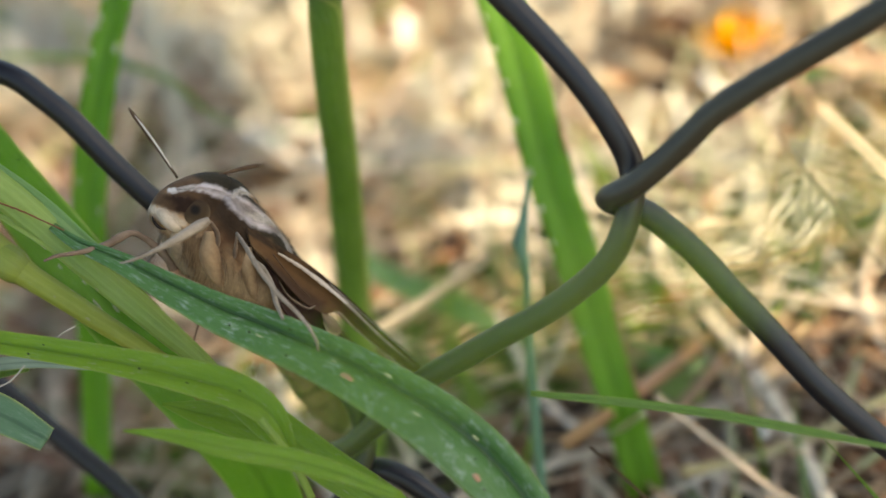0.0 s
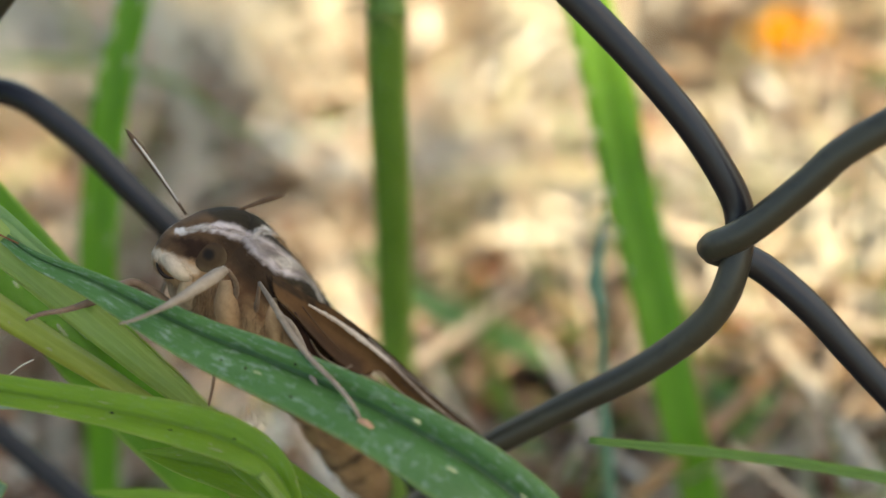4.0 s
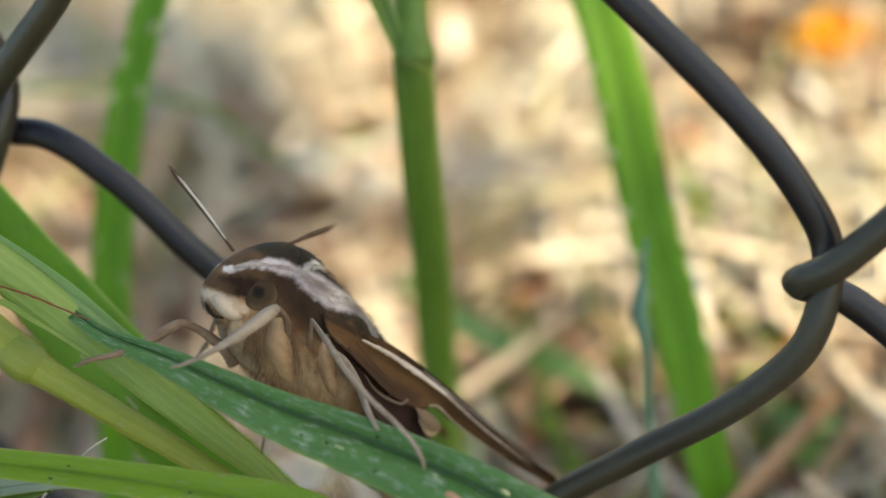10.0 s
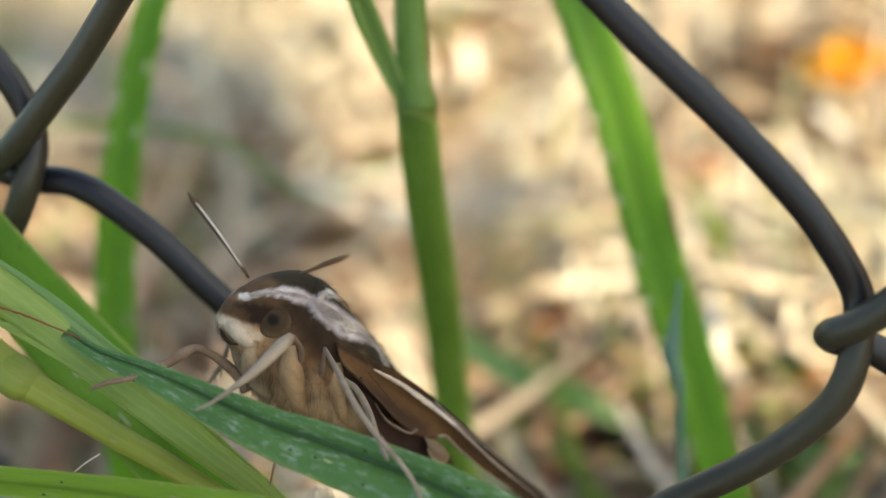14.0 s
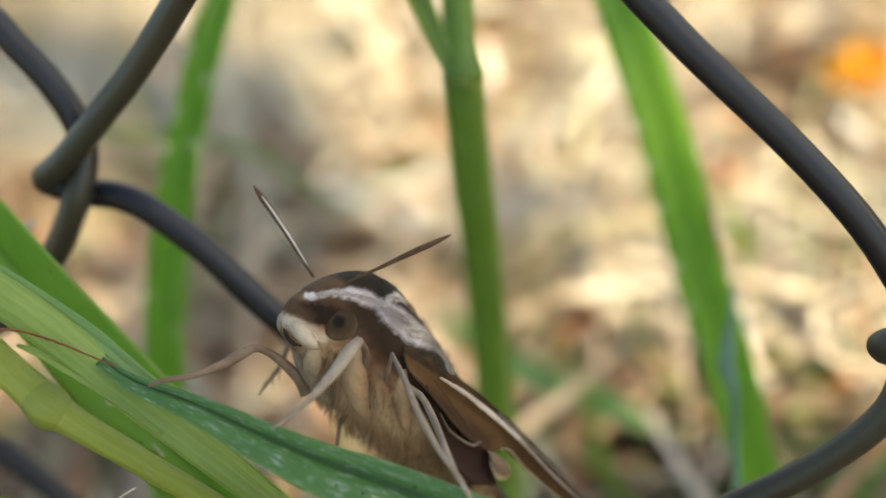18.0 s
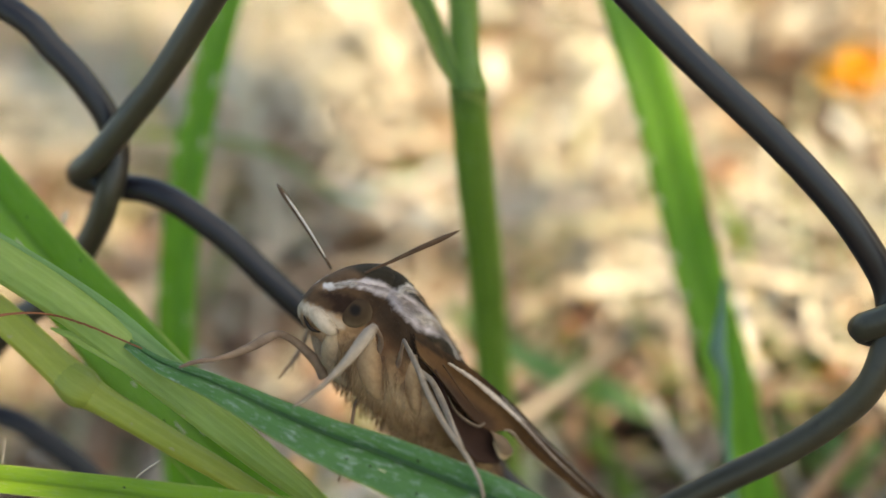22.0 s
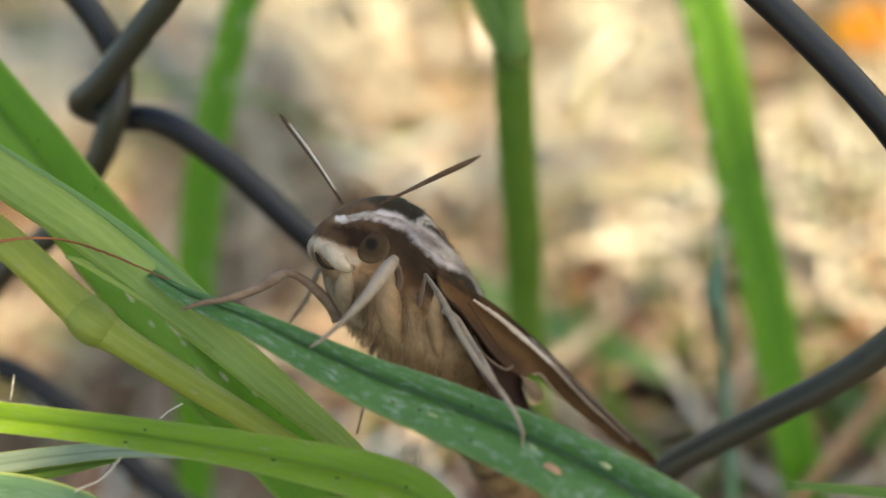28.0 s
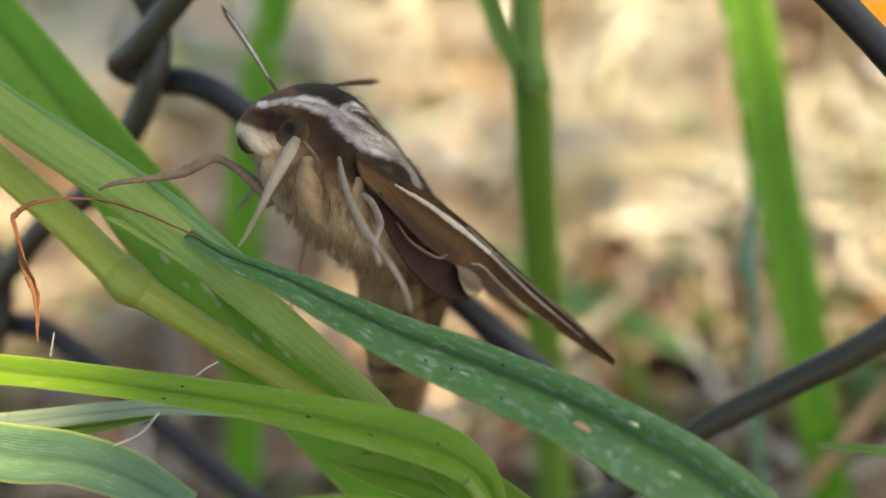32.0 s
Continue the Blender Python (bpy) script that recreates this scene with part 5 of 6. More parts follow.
        rib([(-12.18, 5.77, 0.87), (-15.31, 6.31, 0.73), (-18.46, 6.84, 0.66), (-21.47, 7.43, 0.74)], (0.1, 0.14, 0.14, 0.1), (0.045, 0.03, 0.02))
        rib([(-1.40, 5.45, 0.53), (-4.64, 5.32, -0.02), (-7.22, 5.09, -0.25)], (0.1, 0.14, 0.06), (0.09, 0.05, 0.028))
        top = [(-1.28, 5.20, -0.10), (-4.30, 5.15, -1.18), (-6.47, 4.95, -1.25), (-8.05, 4.87, -0.88), (-9.55, 4.76, -0.35)]
        low = [(-3.23, 5.98, -1.86), (-6.02, 5.80, -2.89), (-9.35, 5.42, -3.21), (-11.00, 5.18, -2.59), (-11.86, 4.98, -2.00)]
        hind = paint(part("hindwing", sheet(flip(top), flip(low), 40, 12, 0.4, 0.12, 0.02), SCALES, moth, "dark reddish hindwing under the forewing"), (0.034, 0.016, 0.011))
        paint(part("hindwing_fold", band(flip([(-3.45, 5.51, -0.98), (-4.96, 5.39, -1.42), (-6.36, 5.21, -1.39), (-7.77, 5.10, -1.10), (-8.24, 4.96, -0.48)]), (0.08, 0.2, 0.22, 0.2, 0.08), 0.12), SCALES, hind, "pale folded edge"), (0.16, 0.115, 0.08))
        margin = paint(part("hindwing_margin", sheet(flip([(-9.22, 4.84, -0.59), (-9.87, 5.06, -0.42), (-10.58, 5.18, -0.30), (-11.34, 5.16, -0.40)]), flip([(-9.99, 5.13, -1.31), (-10.89, 5.40, -1.80), (-11.49, 5.43, -1.74), (-11.89, 5.29, -1.37)]), 20, 9, -0.5, 0.1, 0.03), SCALES, hind, "pale curled wing margin"), (0.17, 0.115, 0.07), [([(-9.80, 5.05, -1.17), (-10.77, 5.38, -1.79), (-11.52, 5.43, -1.62), (-11.55, 5.17, -0.84)], (0.2, 0.35, 0.4, 0.25), 0.25, (0.62, 0.46, 0.28), 1.0)], 0.05)
        for pts, radii, tone in (([(5.76, 1.53, -2.85), (4.37, 0.67, -3.86), (2.18, -0.45, -4.63), (1.01, -0.47, -4.90)], (0.4, 0.8, 0.8, 0.3), (0.40, 0.29, 0.19)),
                                 ([(3.90, 3.36, -1.21), (2.46, 3.14, -2.78), (0.40, 2.75, -3.91), (-1.02, 2.44, -4.30)], (0.4, 0.95, 0.8, 0.3), CHEST),
                                 ([(0.24, 4.26, -0.09), (-1.02, 4.18, -1.67), (-2.86, 3.74, -2.82), (-4.13, 3.31, -3.39)], (0.4, 0.7, 0.6, 0.3), CHEST)):
            inner = [tuple(np.array(q) * (0.97, 0.88, 0.92)) for q in pts]
            paint(part("coxa", mm_tube(flip(inner), radii, 16, 26), COAT, thorax, "furry leg base"), tuple(0.85 * v for v in tone), [(pts, (0.2, 0.5, 0.5, 0.2), 0.4, LIT_CHEST, 0.5)])
    part("proboscis", mm_tube([(7.75, 0.20, -2.90), (7.45, 0.65, -3.25), (6.95, 1.10, -3.40), (6.45, 1.40, -3.20)], (0.06, 0.14, 0.14, 0.05), 10, 20), TONGUE, head, "coiled dark tongue")
    # legs: shin and foot of each as seen along the leaf
    leg = lambda pts, radii, mat, label: jointed("leg", pts, radii, mat, moth, pts[0], label)
    part("thigh", mm_tube([(1.59, 2.45, -2.45), (3.28, 3.93, -1.11), (5.17, 5.00, -0.76)], (0.3, 0.2, 0.16), 8, 14), LEG_BROWN, moth)
    out["fore"] = leg([(6.16, 6.49, -1.01), (6.36, 6.70, -2.03), (6.93, 7.48, -4.51), (7.08, 7.20, -6.50), (7.26, 6.71, -8.29), (7.43, 6.22, -9.26)], (0.30, 0.48, 0.36, 0.20, 0.13, 0.06), LEG_PALE, "pale grey foreleg braced on the leaf")
    fore_line = [(6.36, 6.70, -2.03), (6.93, 7.48, -4.51), (7.08, 7.20, -6.50), (7.26, 6.71, -8.29)]
    root = np.array((6.16, 6.49, -1.01))
    part("fringe", pile([tuple(np.array(q) * 1.03 - root * 1.03) for q in fore_line], (0.8, 0.7, 0.4, 0.25), 150, 41, 0.55, 0.02, (-0.4, 0.4)), LEG_PALE, out["fore"], "short pale hair on the shin")
    part("thigh", mm_tube([(0.55, 3.60, -1.62), (1.71, 4.55, -0.76), (2.44, 5.00, -0.07)], (0.24, 0.16, 0.13), 8, 14), LEG_BROWN, moth)
    out["mid"] = leg([(2.57, 5.16, -0.08), (2.59, 8.66, -1.53), (1.63, 10.85, -2.94), (0.32, 12.85, -4.09), (-0.81, 14.38, -4.77), (-1.94, 15.75, -5.56), (-2.93, 16.40, -6.41), (-3.50, 16.36, -7.01)], (0.15, 0.21, 0.22, 0.20, 0.18, 0.15, 0.13, 0.07), LEG_PALE, "pale grey middle leg reaching down the leaf")
    out["hind"] = leg([(-0.48, 4.93, -0.99), (-0.94, 6.17, -1.12), (-1.82, 7.71, -2.03), (-0.77, 11.97, -3.63), (-1.26, 13.74, -4.60)], (0.27, 0.23, 0.26, 0.22, 0.14), LEG_PALE, "pale hind leg behind the middle leg")
    out["far"] = leg([(2.64, -0.47, -5.28), (3.61, -0.61, -4.84), (5.28, -0.78, -4.64), (6.78, -0.91, -4.70), (7.82, -1.07, -5.02), (8.41, -1.09, -5.94), (9.08, -1.18, -7.36), (11.40, 0.67, -9.38), (12.58, 0.17, -10.68), (13.08, -0.31, -11.68)], (0.5, 0.46, 0.38, 0.30, 0.30, 0.40, 0.35, 0.21, 0.18, 0.1), LEG_BROWN, "grey-brown foreleg stretched out along the leaf")
    spiny = leg([(3.42, -3.34, -1.87), (3.93, -4.44, -2.43), (3.28, -4.62, -4.63), (3.18, -4.74, -7.08)], (0.19, 0.19, 0.17, 0.07), LEG_PALE, "thin spiny far leg")
    origin = np.array((3.42, -3.34, -1.87))
    for a, b in (((3.83, -4.50, -2.88), (3.50, -4.52, -3.75)), ((3.28, -4.59, -4.52), (2.69, -4.36, -5.53)), ((3.28, -4.65, -4.74), (3.36, -4.87, -5.35)), ((3.26, -4.68, -5.33), (2.64, -4.50, -6.14)), ((3.22, -4.71, -6.01), (3.36, -4.90, -6.36))):
        part("spur", mm_tube([tuple(np.array(a) - origin), tuple((np.array(a) + np.array(b)) / 2 - origin), tuple(np.array(b) - origin)], (0.07, 0.05, 0.02), 6, 8), LEG_PALE, spiny)
    leg([(-1.03, 0.13, -4.19), (-0.71, 0.21, -5.37), (-1.79, 0.84, -7.83), (-2.91, 1.34, -10.87)], (0.20, 0.17, 0.12, 0.07), LEG_BROWN, "thin far leg hanging below the leaf")
    base = (6.30, 0.59, 1.86)
    out["antenna_near"] = jointed("antenna", [base, (6.28, 1.49, 2.86), (5.78, 2.33, 4.31), (4.96, 2.89, 6.20), (3.95, 3.22, 8.14), (3.30, 3.39, 9.44)], (0.10, 0.11, 0.13, 0.20, 0.21, 0.05), ANTENNA_BROWN, moth, base, "brown clubbed antenna")
    base = (6.95, -2.12, 1.56)
    out["antenna_far"] = jointed("antenna", [base, (7.93, -2.41, 1.93), (9.52, -3.24, 2.62), (11.20, -4.37, 3.38), (12.47, -5.29, 3.91), (13.20, -5.91, 4.27)], (0.11, 0.13, 0.17, 0.23, 0.23, 0.06), ANTENNA_BROWN, moth, base, "brown clubbed antenna with a pale edge")
    part("pale_edge", mm_tube([tuple(np.array(q) - np.array(base)) for q in ((8.03, -2.11, 1.92), (9.63, -2.95, 2.64), (11.31, -4.07, 3.39), (12.62, -5.02, 3.93))], (0.05, 0.07, 0.075, 0.04), 6, 16), ANTENNA_PALE, out["antenna_far"])
    return out


moth_parts = build_moth()
cam.data.dof.focus_object = moth_parts["mid"]       # focus is held on the near side of the moth


# ---- motion ----


def motions():
    walk(moth, [(t, pose(*p)) for t, *p in [
        (0, 0.04040, -0.00302, 0.05982, 24.77, -63.58, -129.44),
        (0.5, 0.04124, -0.00313, 0.05969, 24.27, -63.14, -128.99),
        (1, 0.04175, -0.00286, 0.05942, 23.84, -62.67, -128.65),
        (1.5, 0.04170, -0.00394, 0.06007, 24.04, -62.63, -128.83),
        (2, 0.04177, -0.00479, 0.06065, 24.22, -62.59, -129.01),
        (2.5, 0.04316, -0.00721, 0.06282, 24.41, -63.04, -129.11),
        (3, 0.04391, -0.00929, 0.06472, 24.59, -63.50, -129.23),
        (3.5, 0.04387, -0.00864, 0.06453, 24.70, -63.40, -129.27),
        (5.5, 0.04236, -0.00675, 0.06311, 24.96, -62.98, -129.36),
        (6, 0.04151, -0.00596, 0.06261, 24.94, -62.86, -129.32),
        (6.5, 0.04154, -0.00623, 0.06264, 25.01, -63.01, -129.75),
        (7, 0.04190, -0.00674, 0.06331, 25.05, -63.18, -130.14),
        (7.5, 0.04141, -0.00674, 0.06265, 25.38, -63.25, -130.44),
        (8, 0.04132, -0.00565, 0.06263, 25.61, -63.38, -130.57),
        (8.5, 0.04186, -0.00641, 0.06327, 25.68, -63.04, -130.42),
        (9, 0.04201, -0.00678, 0.06350, 25.73, -62.71, -130.23),
        (9.5, 0.04102, -0.00588, 0.06295, 25.78, -62.72, -130.29),
        (10, 0.04073, -0.00540, 0.06259, 25.77, -62.73, -130.30),
        (10.5, 0.04023, -0.00502, 0.06239, 25.96, -62.61, -130.38),
        (11, 0.04003, -0.00491, 0.06240, 26.12, -62.51, -130.43),
        (11.5, 0.04039, -0.00576, 0.06357, 26.09, -62.48, -130.44),
        (12, 0.04065, -0.00710, 0.06403, 26.16, -62.48, -130.55),
        (12.5, 0.03983, -0.00596, 0.06356, 26.36, -63.41, -131.21),
        (13, 0.03912, -0.00462, 0.06430, 26.54, -64.33, -131.86),
        (13.5, 0.03909, -0.00481, 0.06425, 26.32, -64.25, -131.59),
        (14, 0.03867, -0.00442, 0.06349, 26.11, -64.15, -131.36),
        (14.5, 0.03943, -0.00521, 0.06398, 26.15, -64.17, -131.39),
        (16.5, 0.04180, -0.00775, 0.06633, 26.10, -65.47, -132.19),
        (17, 0.04290, -0.00662, 0.06700, 25.90, -66.72, -132.84),
        (17.5, 0.04275, -0.00638, 0.06689, 26.25, -66.56, -133.13),
        (18, 0.04242, -0.00655, 0.06688, 26.59, -66.41, -133.42),
        (18.5, 0.04251, -0.00668, 0.06690, 26.44, -66.81, -133.62),
        (19, 0.04303, -0.00709, 0.06721, 26.29, -67.21, -133.82),
        (19.5, 0.04230, -0.00674, 0.06659, 26.45, -66.94, -133.75),
        (20, 0.04239, -0.00649, 0.06665, 26.61, -66.69, -133.69),
        (20.5, 0.04216, -0.00617, 0.06627, 26.15, -66.70, -133.21),
        (21, 0.04262, -0.00656, 0.06650, 25.69, -66.71, -132.74),
        (21.5, 0.04212, -0.00619, 0.06601, 26.02, -66.79, -133.06),
        (22, 0.04184, -0.00632, 0.06611, 26.35, -66.86, -133.38),
        (22.5, 0.04180, -0.00635, 0.06606, 26.40, -66.85, -133.46),
        (23, 0.04175, -0.00649, 0.06622, 26.45, -66.84, -133.54),
        (23.5, 0.04195, -0.00669, 0.06644, 26.18, -66.75, -133.20),
        (24, 0.04217, -0.00670, 0.06684, 25.90, -66.67, -132.86),
        (24.5, 0.04292, -0.00688, 0.06698, 25.95, -66.68, -132.55),
        (26.5, 0.04399, -0.00994, 0.06872, 26.22, -66.71, -131.39),
        (27, 0.04464, -0.00972, 0.06915, 26.28, -66.73, -131.10),
        (27.5, 0.04408, -0.00966, 0.06885, 26.86, -66.41, -131.92),
        (28, 0.04373, -0.00900, 0.06773, 27.40, -66.08, -132.71),
        (28.5, 0.04324, -0.00876, 0.06814, 27.87, -65.90, -133.08),
        (29, 0.04305, -0.00869, 0.06697, 28.29, -65.67, -133.42),
        (29.5, 0.04262, -0.00886, 0.06750, 27.76, -65.63, -132.82),
        (30, 0.04270, -0.00870, 0.06749, 27.18, -65.58, -132.18),
        (30.5, 0.04310, -0.00890, 0.06796, 27.03, -65.58, -131.99),
        (31, 0.04404, -0.00951, 0.06822, 26.88, -65.55, -131.84),
        (31.5, 0.04369, -0.00923, 0.06793, 26.93, -65.62, -132.01),
        (31.6, 0.04256, -0.00970, 0.06879, 29.34, -60.78, -134.34),
        (31.7, 0.04147, -0.01005, 0.06973, 30.75, -59.63, -138.27),
        (31.8, 0.03759, -0.00976, 0.07392, 31.21, -59.53, -139.75),
        (31.9, 0.03803, -0.00871, 0.07448, 32.23, -62.32, -143.66),
        (32, 0.03766, -0.01005, 0.07401, 34.46, -58.09, -149.79),
    ]])
    part_at = moth_parts["fore"].location.copy()
    walk(moth_parts["fore"], [(t, pose(*part_at, *r)) for t, *r in [(0, -11.21, -15.44, 5.95), (9.5, -11.21, -15.44, 5.95), (12, -9.99, -13.95, 5.20), (13, -5.91, -8.63, 2.86), (14.5, -5.35, -7.86, 2.56), (16.5, -3.16, -4.75, 1.45), (17, 0.00, -0.00, 0.00), (31.5, 0.00, -0.00, 0.00), (31.7, 6.03, 9.69, -2.13), (32, 9.97, 16.25, -3.00)]])
    part_at = moth_parts["mid"].location.copy()
    walk(moth_parts["mid"], [(t, pose(*part_at, *r)) for t, *r in [(0, 4.46, 7.10, -1.66), (9.5, 4.46, 7.10, -1.66), (12, 4.02, 6.39, -1.52), (13, 2.47, 3.89, -0.98), (14.5, 2.25, 3.53, -0.90), (16.5, 1.36, 2.12, -0.55), (17, 0.00, -0.00, 0.00), (31.5, 0.00, -0.00, 0.00), (31.7, 1.80, 2.83, -0.73), (32, 2.70, 4.25, -1.06)]])
    walk(moth_parts["abdomen"], [(t, pose(*p)) for t, *p in [(0, 0.00000, 0.00000, 0.00000, 0.00, -0.00, 0.00), (31.5, 0.00000, 0.00000, 0.00000, 0.00, -0.00, 0.00), (31.7, -0.00016, 0.00030, 0.00072, -4.36, -6.47, 2.05), (31.8, -0.00057, 0.00084, 0.00171, -11.53, -15.82, 6.14), (31.9, -0.00095, 0.00124, 0.00229, -16.91, -21.72, 9.68), (32, -0.00105, 0.00135, 0.00243, -18.35, -23.14, 10.68)]])
    part_at = moth_parts["antenna_near"].location.copy()
    walk(moth_parts["antenna_near"], [(t, pose(*part_at, *r)) for t, *r in [(0, 30.22, -24.40, 14.66), (9, 30.22, -24.40, 14.66), (14.5, 30.22, -24.40, 14.66), (16.5, 30.22, -24.40, 14.66), (16.7, 15.57, -11.25, 8.82), (17, 0.00, -0.00, 0.00), (31.5, 0.00, -0.00, 0.00), (31.7, 15.57, -11.25, 8.82), (31.8, 36.0, -29.0, 18.0), (31.9, 8.0, -6.0, 4.0), (32, 36.0, -29.0, 18.0)]])
    walk(tuft, [(t, pose(*p)) for t, *p in [
        (0, -0.00012, 0.01145, -0.00880, 2.08, -1.13, 1.80),
        (0.5, 0.00078, 0.01211, -0.00827, 2.57, -1.26, 1.79),
        (1, 0.00108, 0.01290, -0.00820, 3.06, -1.42, 1.74),
        (1.5, 0.00081, 0.01189, -0.00717, 3.03, -1.51, 1.74),
        (2, 0.00068, 0.01063, -0.00540, 3.00, -1.61, 1.71),
        (2.5, 0.00089, 0.00811, -0.00294, 2.61, -1.36, 1.79),
        (3, 0.00146, 0.00534, -0.00108, 2.22, -1.13, 1.84),
        (3.5, 0.00142, 0.00612, -0.00102, 2.26, -1.24, 1.89),
        (5.5, 0.00213, 0.00754, -0.00493, 2.50, -1.60, 2.03),
        (6, 0.00176, 0.00811, -0.00483, 2.58, -1.67, 2.05),
        (6.5, 0.00221, 0.00811, -0.00521, 2.44, -1.60, 1.68),
        (7, 0.00169, 0.00827, -0.00442, 2.30, -1.51, 1.33),
        (8, 0.00096, 0.00842, -0.00567, 1.99, -1.56, 1.41),
        (8.5, 0.00183, 0.00791, -0.00523, 2.22, -1.80, 1.62),
        (9, 0.00220, 0.00780, -0.00497, 2.45, -2.04, 1.84),
        (9.5, 0.00132, 0.00861, -0.00550, 2.44, -2.05, 1.84),
        (10, 0.00111, 0.00910, -0.00581, 2.43, -2.05, 1.83),
        (11, -0.00002, 0.00877, -0.00546, 2.49, -2.31, 2.00),
        (11.5, 0.00129, 0.00781, -0.00542, 2.50, -2.31, 1.96),
        (12, 0.00126, 0.00661, -0.00481, 2.50, -2.34, 1.91),
        (12.5, 0.00028, 0.00794, -0.00547, 2.29, -2.40, 2.00),
        (13, -0.00210, 0.00911, -0.00381, 2.11, -2.44, 2.07),
        (13.5, -0.00254, 0.00938, -0.00406, 2.24, -2.44, 2.13),
        (14, -0.00235, 0.00958, -0.00431, 2.38, -2.44, 2.19),
        (14.5, -0.00160, 0.00876, -0.00382, 2.36, -2.44, 2.19),
        (16.5, 0.00100, 0.00579, -0.00284, 1.81, -1.97, 1.74),
        (17, 0.00092, 0.00486, -0.00164, 1.78, -1.97, 1.75),
        (17.5, 0.00117, 0.00515, -0.00180, 1.81, -2.18, 1.77),
        (18, 0.00074, 0.00513, -0.00187, 1.82, -2.39, 1.79),
        (18.5, 0.00077, 0.00503, -0.00154, 1.59, -2.07, 1.45),
        (19, 0.00031, 0.00484, -0.00151, 1.35, -1.75, 1.12),
        (19.5, 0.00037, 0.00496, -0.00178, 1.49, -1.97, 1.35),
        (20, -0.00016, 0.00528, -0.00216, 1.63, -2.18, 1.57),
        (20.5, -0.00025, 0.00518, -0.00194, 1.75, -2.05, 1.61),
        (21, 0.00023, 0.00491, -0.00160, 1.88, -1.91, 1.64),
        (21.5, -0.00028, 0.00526, -0.00202, 1.72, -1.96, 1.62),
        (22, -0.00050, 0.00490, -0.00214, 1.57, -2.01, 1.61),
        (22.5, -0.00023, 0.00524, -0.00213, 1.57, -2.03, 1.57),
        (23, -0.00017, 0.00544, -0.00203, 1.54, -2.07, 1.54),
        (23.5, 0.00028, 0.00544, -0.00185, 1.68, -2.04, 1.64),
        (24, 0.00003, 0.00514, -0.00130, 1.81, -2.00, 1.75),
        (24.5, 0.00079, 0.00457, -0.00105, 1.79, -1.98, 2.12),
        (26.5, 0.00112, 0.00047, 0.00089, -0.08, -0.09, 1.74),
        (27, 0.00172, 0.00029, 0.00131, -0.11, -0.11, 2.09),
        (27.5, 0.00158, 0.00063, 0.00078, -0.03, -0.49, 1.80),
        (28, 0.00176, 0.00129, -0.00045, 0.05, -0.88, 1.50),
        (28.5, 0.00179, 0.00171, -0.00034, 0.05, -1.14, 1.56),
        (29, 0.00104, 0.00208, -0.00174, 0.08, -1.42, 1.60),
        (29.5, 0.00140, 0.00196, -0.00084, 0.27, -1.29, 1.71),
        (30, 0.00127, 0.00207, -0.00079, 0.47, -1.16, 1.82),
        (30.5, 0.00145, 0.00198, 0.00007, 0.51, -1.11, 1.88),
        (31, 0.00242, 0.00133, 0.00050, 0.58, -1.09, 1.90),
        (31.5, 0.00191, 0.00200, -0.00025, 0.51, -1.06, 1.77),
        (32, 0.00114, 0.00165, -0.00079, 0.41, -0.90, 1.79),
    ]])
    root = stalks["mid"].location.copy()
    walk(stalks["mid"], [(t, pose(*(root + Vector((x, y, z))), *r)) for t, x, y, z, *r in [
        (0, 0.00038, 0.00026, -0.00011, -1.07, 1.12, -1.00), (1, 0.00166, 0.00116, -0.00044, -2.53, 2.60, -2.39), (2, 0.00122, 0.00084, -0.00033, -0.67, 0.71, -0.64),
        (3, -0.00038, -0.00025, 0.00011, -2.40, 2.45, -2.34), (6, 0.00071, -0.00103, -0.00184, -1.18, 1.23, -1.16), (7, 0.00022, -0.00029, -0.00052, -0.24, 0.25, -0.24),
        (8, -0.00051, -0.00312, -0.00287, -2.11, 2.14, -2.04), (9, 0.00035, -0.00495, -0.00574, -0.77, 0.80, -0.75), (10, 0.00034, -0.00136, -0.00183, -0.92, 0.96, -0.90),
        (11, -0.00006, -0.00001, 0.00005, -0.57, 0.60, -0.57), (12, -0.00047, -0.00025, 0.00020, 0.29, -0.32, 0.29), (13, -0.00051, -0.00124, -0.00081, -0.37, 0.39, -0.37),
        (14, 0.00027, -0.00147, -0.00189, 0.24, -0.26, 0.23), (17, -0.00008, 0.00025, 0.00035, -0.06, 0.07, -0.06), (18, 0.00011, 0.00086, 0.00083, 0.36, -0.39, 0.35),
        (19, 0.00015, 0.00053, 0.00043, 0.28, -0.31, 0.27), (20, -0.00028, -0.00040, -0.00015, -0.09, 0.10, -0.09), (21, -0.00055, -0.00121, -0.00076, -0.50, 0.52, -0.48),
        (22, -0.00044, -0.00030, 0.00012, -0.04, 0.05, -0.04), (23, 0.00004, 0.00087, 0.00093, 0.82, -0.91, 0.80), (24, 0.00000, 0.00127, 0.00136, 0.71, -0.77, 0.71),
        (27, -0.00058, -0.00083, -0.00033, -0.20, 0.22, -0.20), (28, 0.00130, -0.00133, -0.00279, -0.38, 0.42, -0.38), (29, 0.00094, -0.00259, -0.00384, -1.20, 1.31, -1.20),
        (30, 0.00261, -0.00037, -0.00301, 0.28, -0.32, 0.28), (31, 0.00165, -0.00219, -0.00406, -0.76, 0.81, -0.75), (31.5, 0.00149, -0.00481, -0.00678, -0.94, 0.98, -0.91),
        (32, 0.00194, -0.00436, -0.00673, 0.28, -0.30, 0.28)]])
    root = stalks["left"].location.copy()
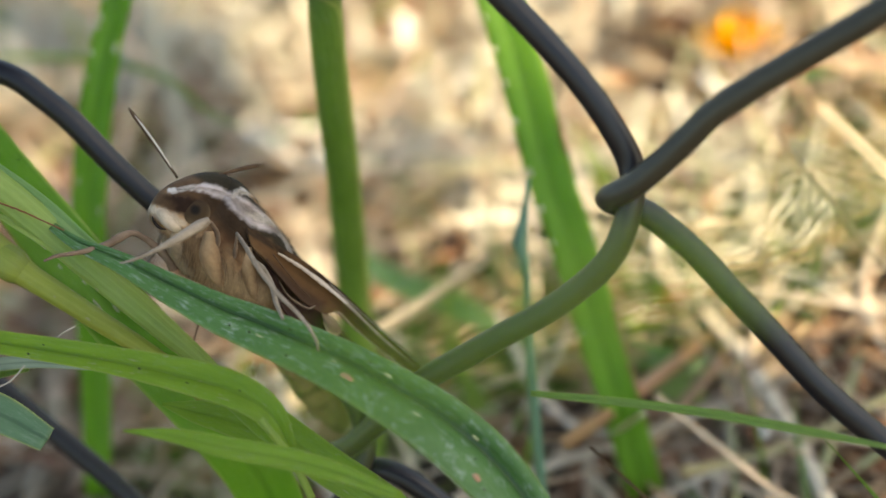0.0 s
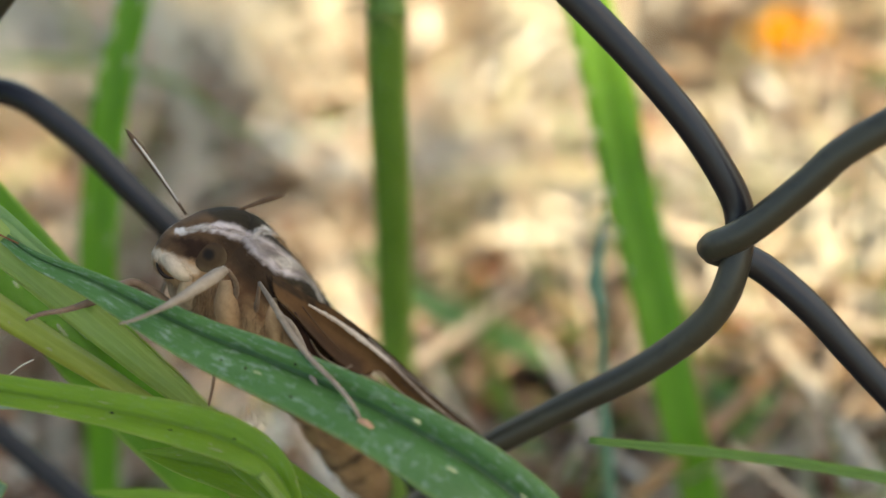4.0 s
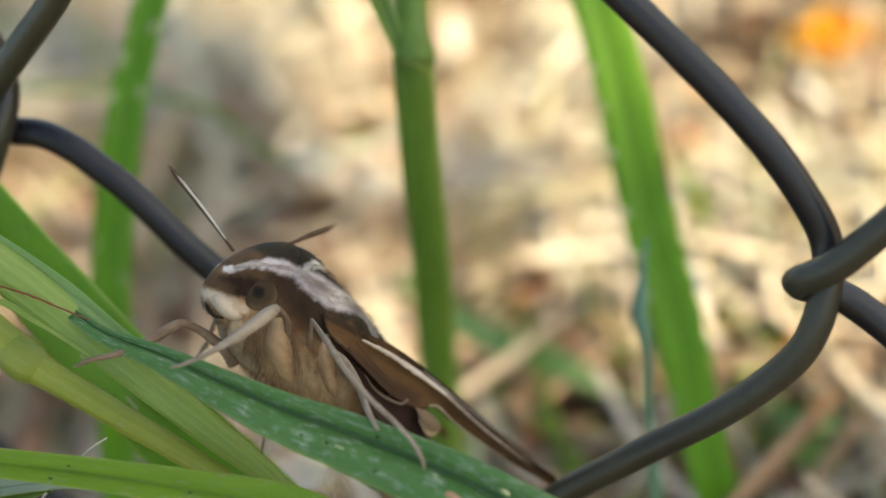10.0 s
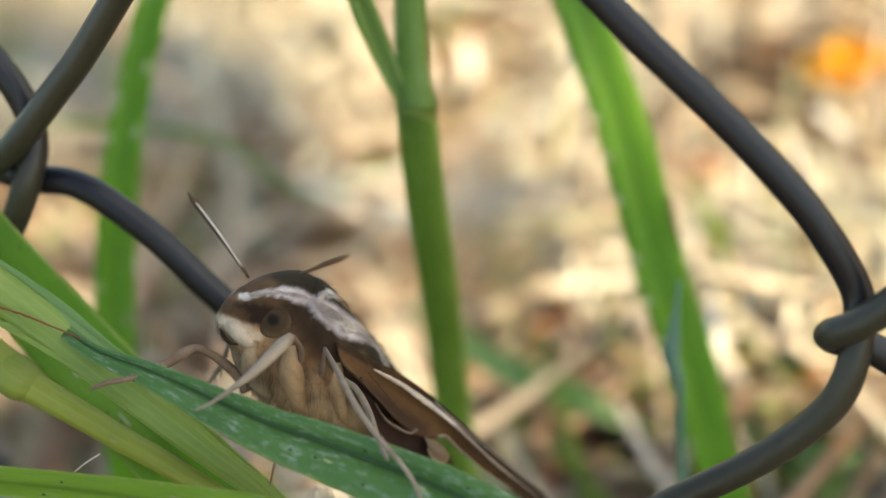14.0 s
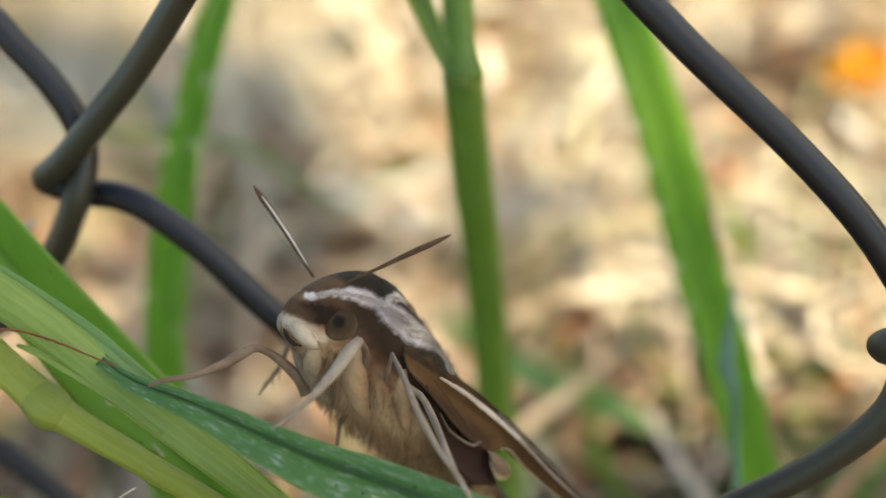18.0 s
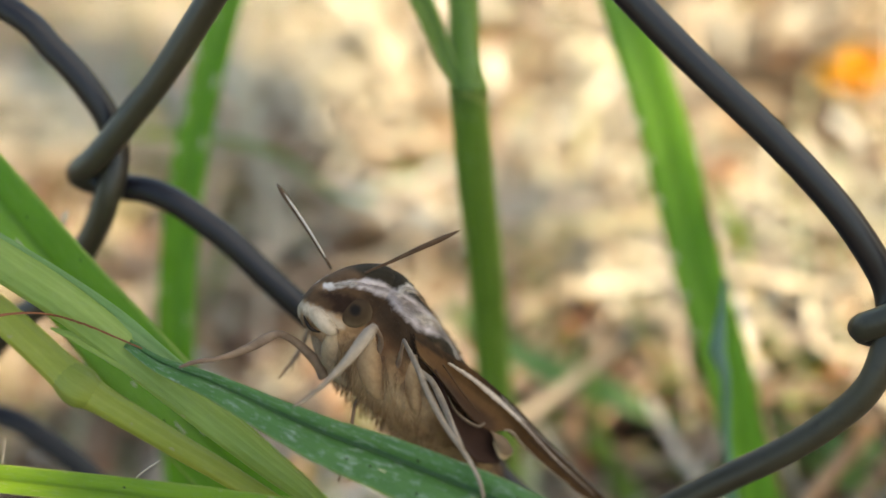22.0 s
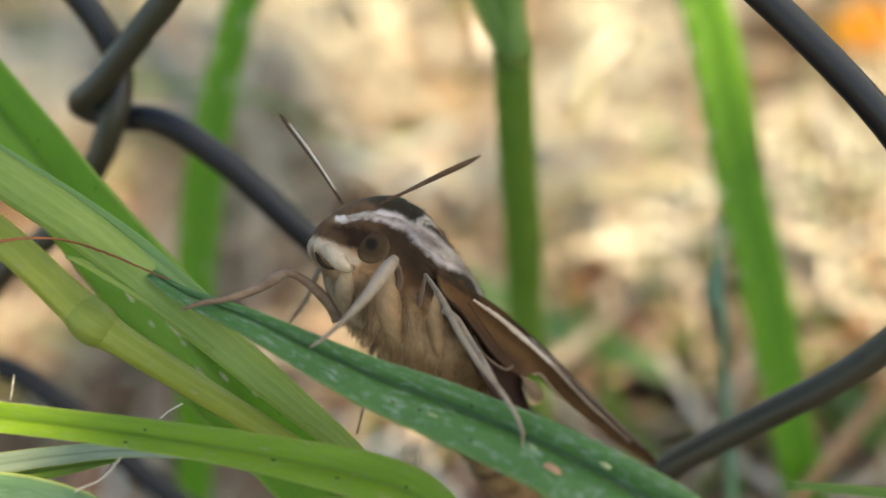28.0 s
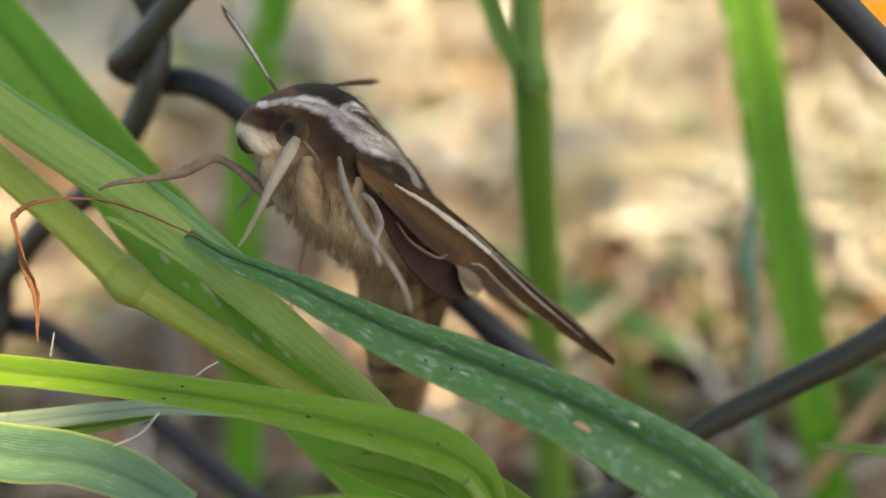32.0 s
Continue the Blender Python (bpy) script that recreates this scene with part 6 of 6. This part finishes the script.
    walk(stalks["left"], [(t, pose(*(root + Vector((x, y, z))), *r)) for t, x, y, z, *r in [
        (0, 0.00371, 0.00255, -0.00106, 0.24, -0.26, 0.23), (1, 0.00825, 0.00576, -0.00220, 0.04, -0.04, 0.03), (2, 0.00636, 0.00441, -0.00175, 1.90, -2.10, 1.80),
        (3, 0.00339, 0.00227, -0.00099, -0.21, 0.23, -0.21), (6, 0.00263, 0.00177, -0.00076, 0.19, -0.20, 0.18), (7, 0.00204, 0.00136, -0.00063, 0.49, -0.51, 0.48),
        (8, 0.00043, 0.00029, -0.00013, -0.62, 0.64, -0.60), (9, -0.00092, -0.00061, 0.00028, -0.58, 0.60, -0.56), (10, 0.00091, 0.00060, -0.00028, -0.49, 0.52, -0.48),
        (11, 0.00063, 0.00041, -0.00019, -0.19, 0.20, -0.18), (12, -0.00020, -0.00013, 0.00006, -0.03, 0.03, -0.03), (13, 0.00039, 0.00025, -0.00012, 0.43, -0.46, 0.43),
        (14, 0.00035, 0.00023, -0.00011, 0.78, -0.84, 0.76), (17, -0.00081, -0.00052, 0.00026, -1.18, 1.23, -1.16), (18, 0.00006, 0.00004, -0.00002, -0.57, 0.61, -0.56),
        (19, -0.00007, -0.00004, 0.00002, -0.53, 0.56, -0.51), (20, -0.00022, -0.00014, 0.00007, -0.57, 0.60, -0.56), (21, -0.00117, -0.00077, 0.00038, -1.04, 1.07, -1.00),
        (22, -0.00078, -0.00051, 0.00024, -0.43, 0.46, -0.42), (23, -0.00110, -0.00070, 0.00034, -1.30, 1.39, -1.27), (24, 0.00025, 0.00016, -0.00008, -0.14, 0.15, -0.14),
        (27, -0.00134, -0.00086, 0.00039, -1.12, 1.21, -1.13), (28, -0.00031, -0.00019, 0.00009, -1.61, 1.74, -1.61), (29, 0.00020, 0.00012, -0.00006, -2.21, 2.36, -2.20),
        (30, 0.00174, 0.00111, -0.00048, -1.72, 1.87, -1.72), (31, 0.00176, 0.00114, -0.00054, -1.33, 1.40, -1.32), (31.5, -0.00092, -0.00062, 0.00028, -2.67, 2.71, -2.60),
        (32, 0.00181, 0.00118, -0.00053, -0.61, 0.66, -0.61)]])
    root = stalks["right"].location.copy()
    walk(stalks["right"], [(t, pose(*(root + Vector((x, y, z))), *r)) for t, x, y, z, *r in [
        (0, 0.00458, 0.00315, -0.00130, 2.02, -2.22, 1.89), (1, 0.00583, 0.00407, -0.00155, 1.38, -1.51, 1.30), (2, 0.00708, 0.00491, -0.00194, 2.88, -3.23, 2.73),
        (3, 0.00389, 0.00261, -0.00114, 0.26, -0.28, 0.25), (6, 0.00506, 0.00340, -0.00147, 0.96, -1.04, 0.94), (7, 0.00375, 0.00251, -0.00116, 2.12, -2.29, 2.08),
        (8, 0.00061, 0.00040, -0.00019, -0.66, 0.69, -0.64), (9, 0.00195, 0.00130, -0.00059, 1.40, -1.51, 1.36), (10, 0.00067, 0.00044, -0.00020, -0.20, 0.21, -0.19),
        (11, 0.00020, 0.00013, -0.00006, 0.40, -0.44, 0.40), (12, 0.00184, 0.00119, -0.00054, 1.89, -2.14, 1.89), (13, 0.00039, 0.00025, -0.00012, 0.25, -0.26, 0.25),
        (14, 0.00082, 0.00054, -0.00025, 1.23, -1.33, 1.19), (17, -0.00012, -0.00008, 0.00004, 0.12, -0.13, 0.12), (18, 0.00089, 0.00058, -0.00027, 0.95, -1.04, 0.93),
        (19, 0.00018, 0.00012, -0.00006, 0.07, -0.08, 0.07), (20, 0.00013, 0.00009, -0.00004, -0.01, 0.01, -0.01), (21, -0.00073, -0.00048, 0.00024, -0.65, 0.67, -0.62),
        (22, 0.00050, 0.00033, -0.00016, 0.46, -0.50, 0.45), (23, 0.00011, 0.00007, -0.00003, 0.59, -0.65, 0.57), (24, 0.00050, 0.00032, -0.00015, 0.34, -0.37, 0.34),
        (27, -0.00007, -0.00005, 0.00002, -0.43, 0.47, -0.43), (28, 0.00099, 0.00063, -0.00030, -1.15, 1.25, -1.14), (29, 0.00153, 0.00096, -0.00046, -2.06, 2.20, -2.05),
        (30, 0.00074, 0.00047, -0.00021, -2.39, 2.58, -2.40), (31, 0.00099, 0.00064, -0.00030, -2.05, 2.14, -2.03), (31.5, 0.00171, 0.00114, -0.00051, -0.67, 0.70, -0.65),
        (32, 0.00088, 0.00057, -0.00026, -1.49, 1.58, -1.48)]])
    root = stalks["thin"].location.copy()
    walk(stalks["thin"], [(t, pose(*(root + Vector(p)))) for t, *p in [(0, -0.00050, -0.00040, 0.00020), (1, -0.00020, -0.00020, 0.00000), (3, 0.00000, -0.00010, 0.00000), (6, -0.00050, -0.00020, 0.00010), (8, -0.00100, -0.00080, 0.00030), (11, -0.00170, -0.00110, 0.00050), (14, -0.00110, -0.00080, 0.00040), (18, -0.00020, -0.00010, 0.00010), (23, -0.00050, -0.00030, 0.00010), (27, -0.00220, -0.00130, 0.00060), (30, -0.00290, -0.00180, 0.00090), (32, -0.00230, -0.00140, 0.00060)]])
    root = near_blade.location.copy()
    walk(near_blade, [(t, pose(*(root + Vector(p)))) for t, p in [(0, (0.0019, -0.0060, 0.0060)), (0.5, (0.0021, -0.0022, 0.0024)), (1, (0.0000, 0.0000, 0.0000)), (1.5, (0.0029, 0.0059, -0.0017)), (2, (-0.0012, 0.0112, -0.0057)), (2.5, (0.0008, 0.0147, -0.0061)), (3, (0.0095, 0.0150, -0.0053)), (32, (0.0095, 0.0150, -0.0053))]])


motions()
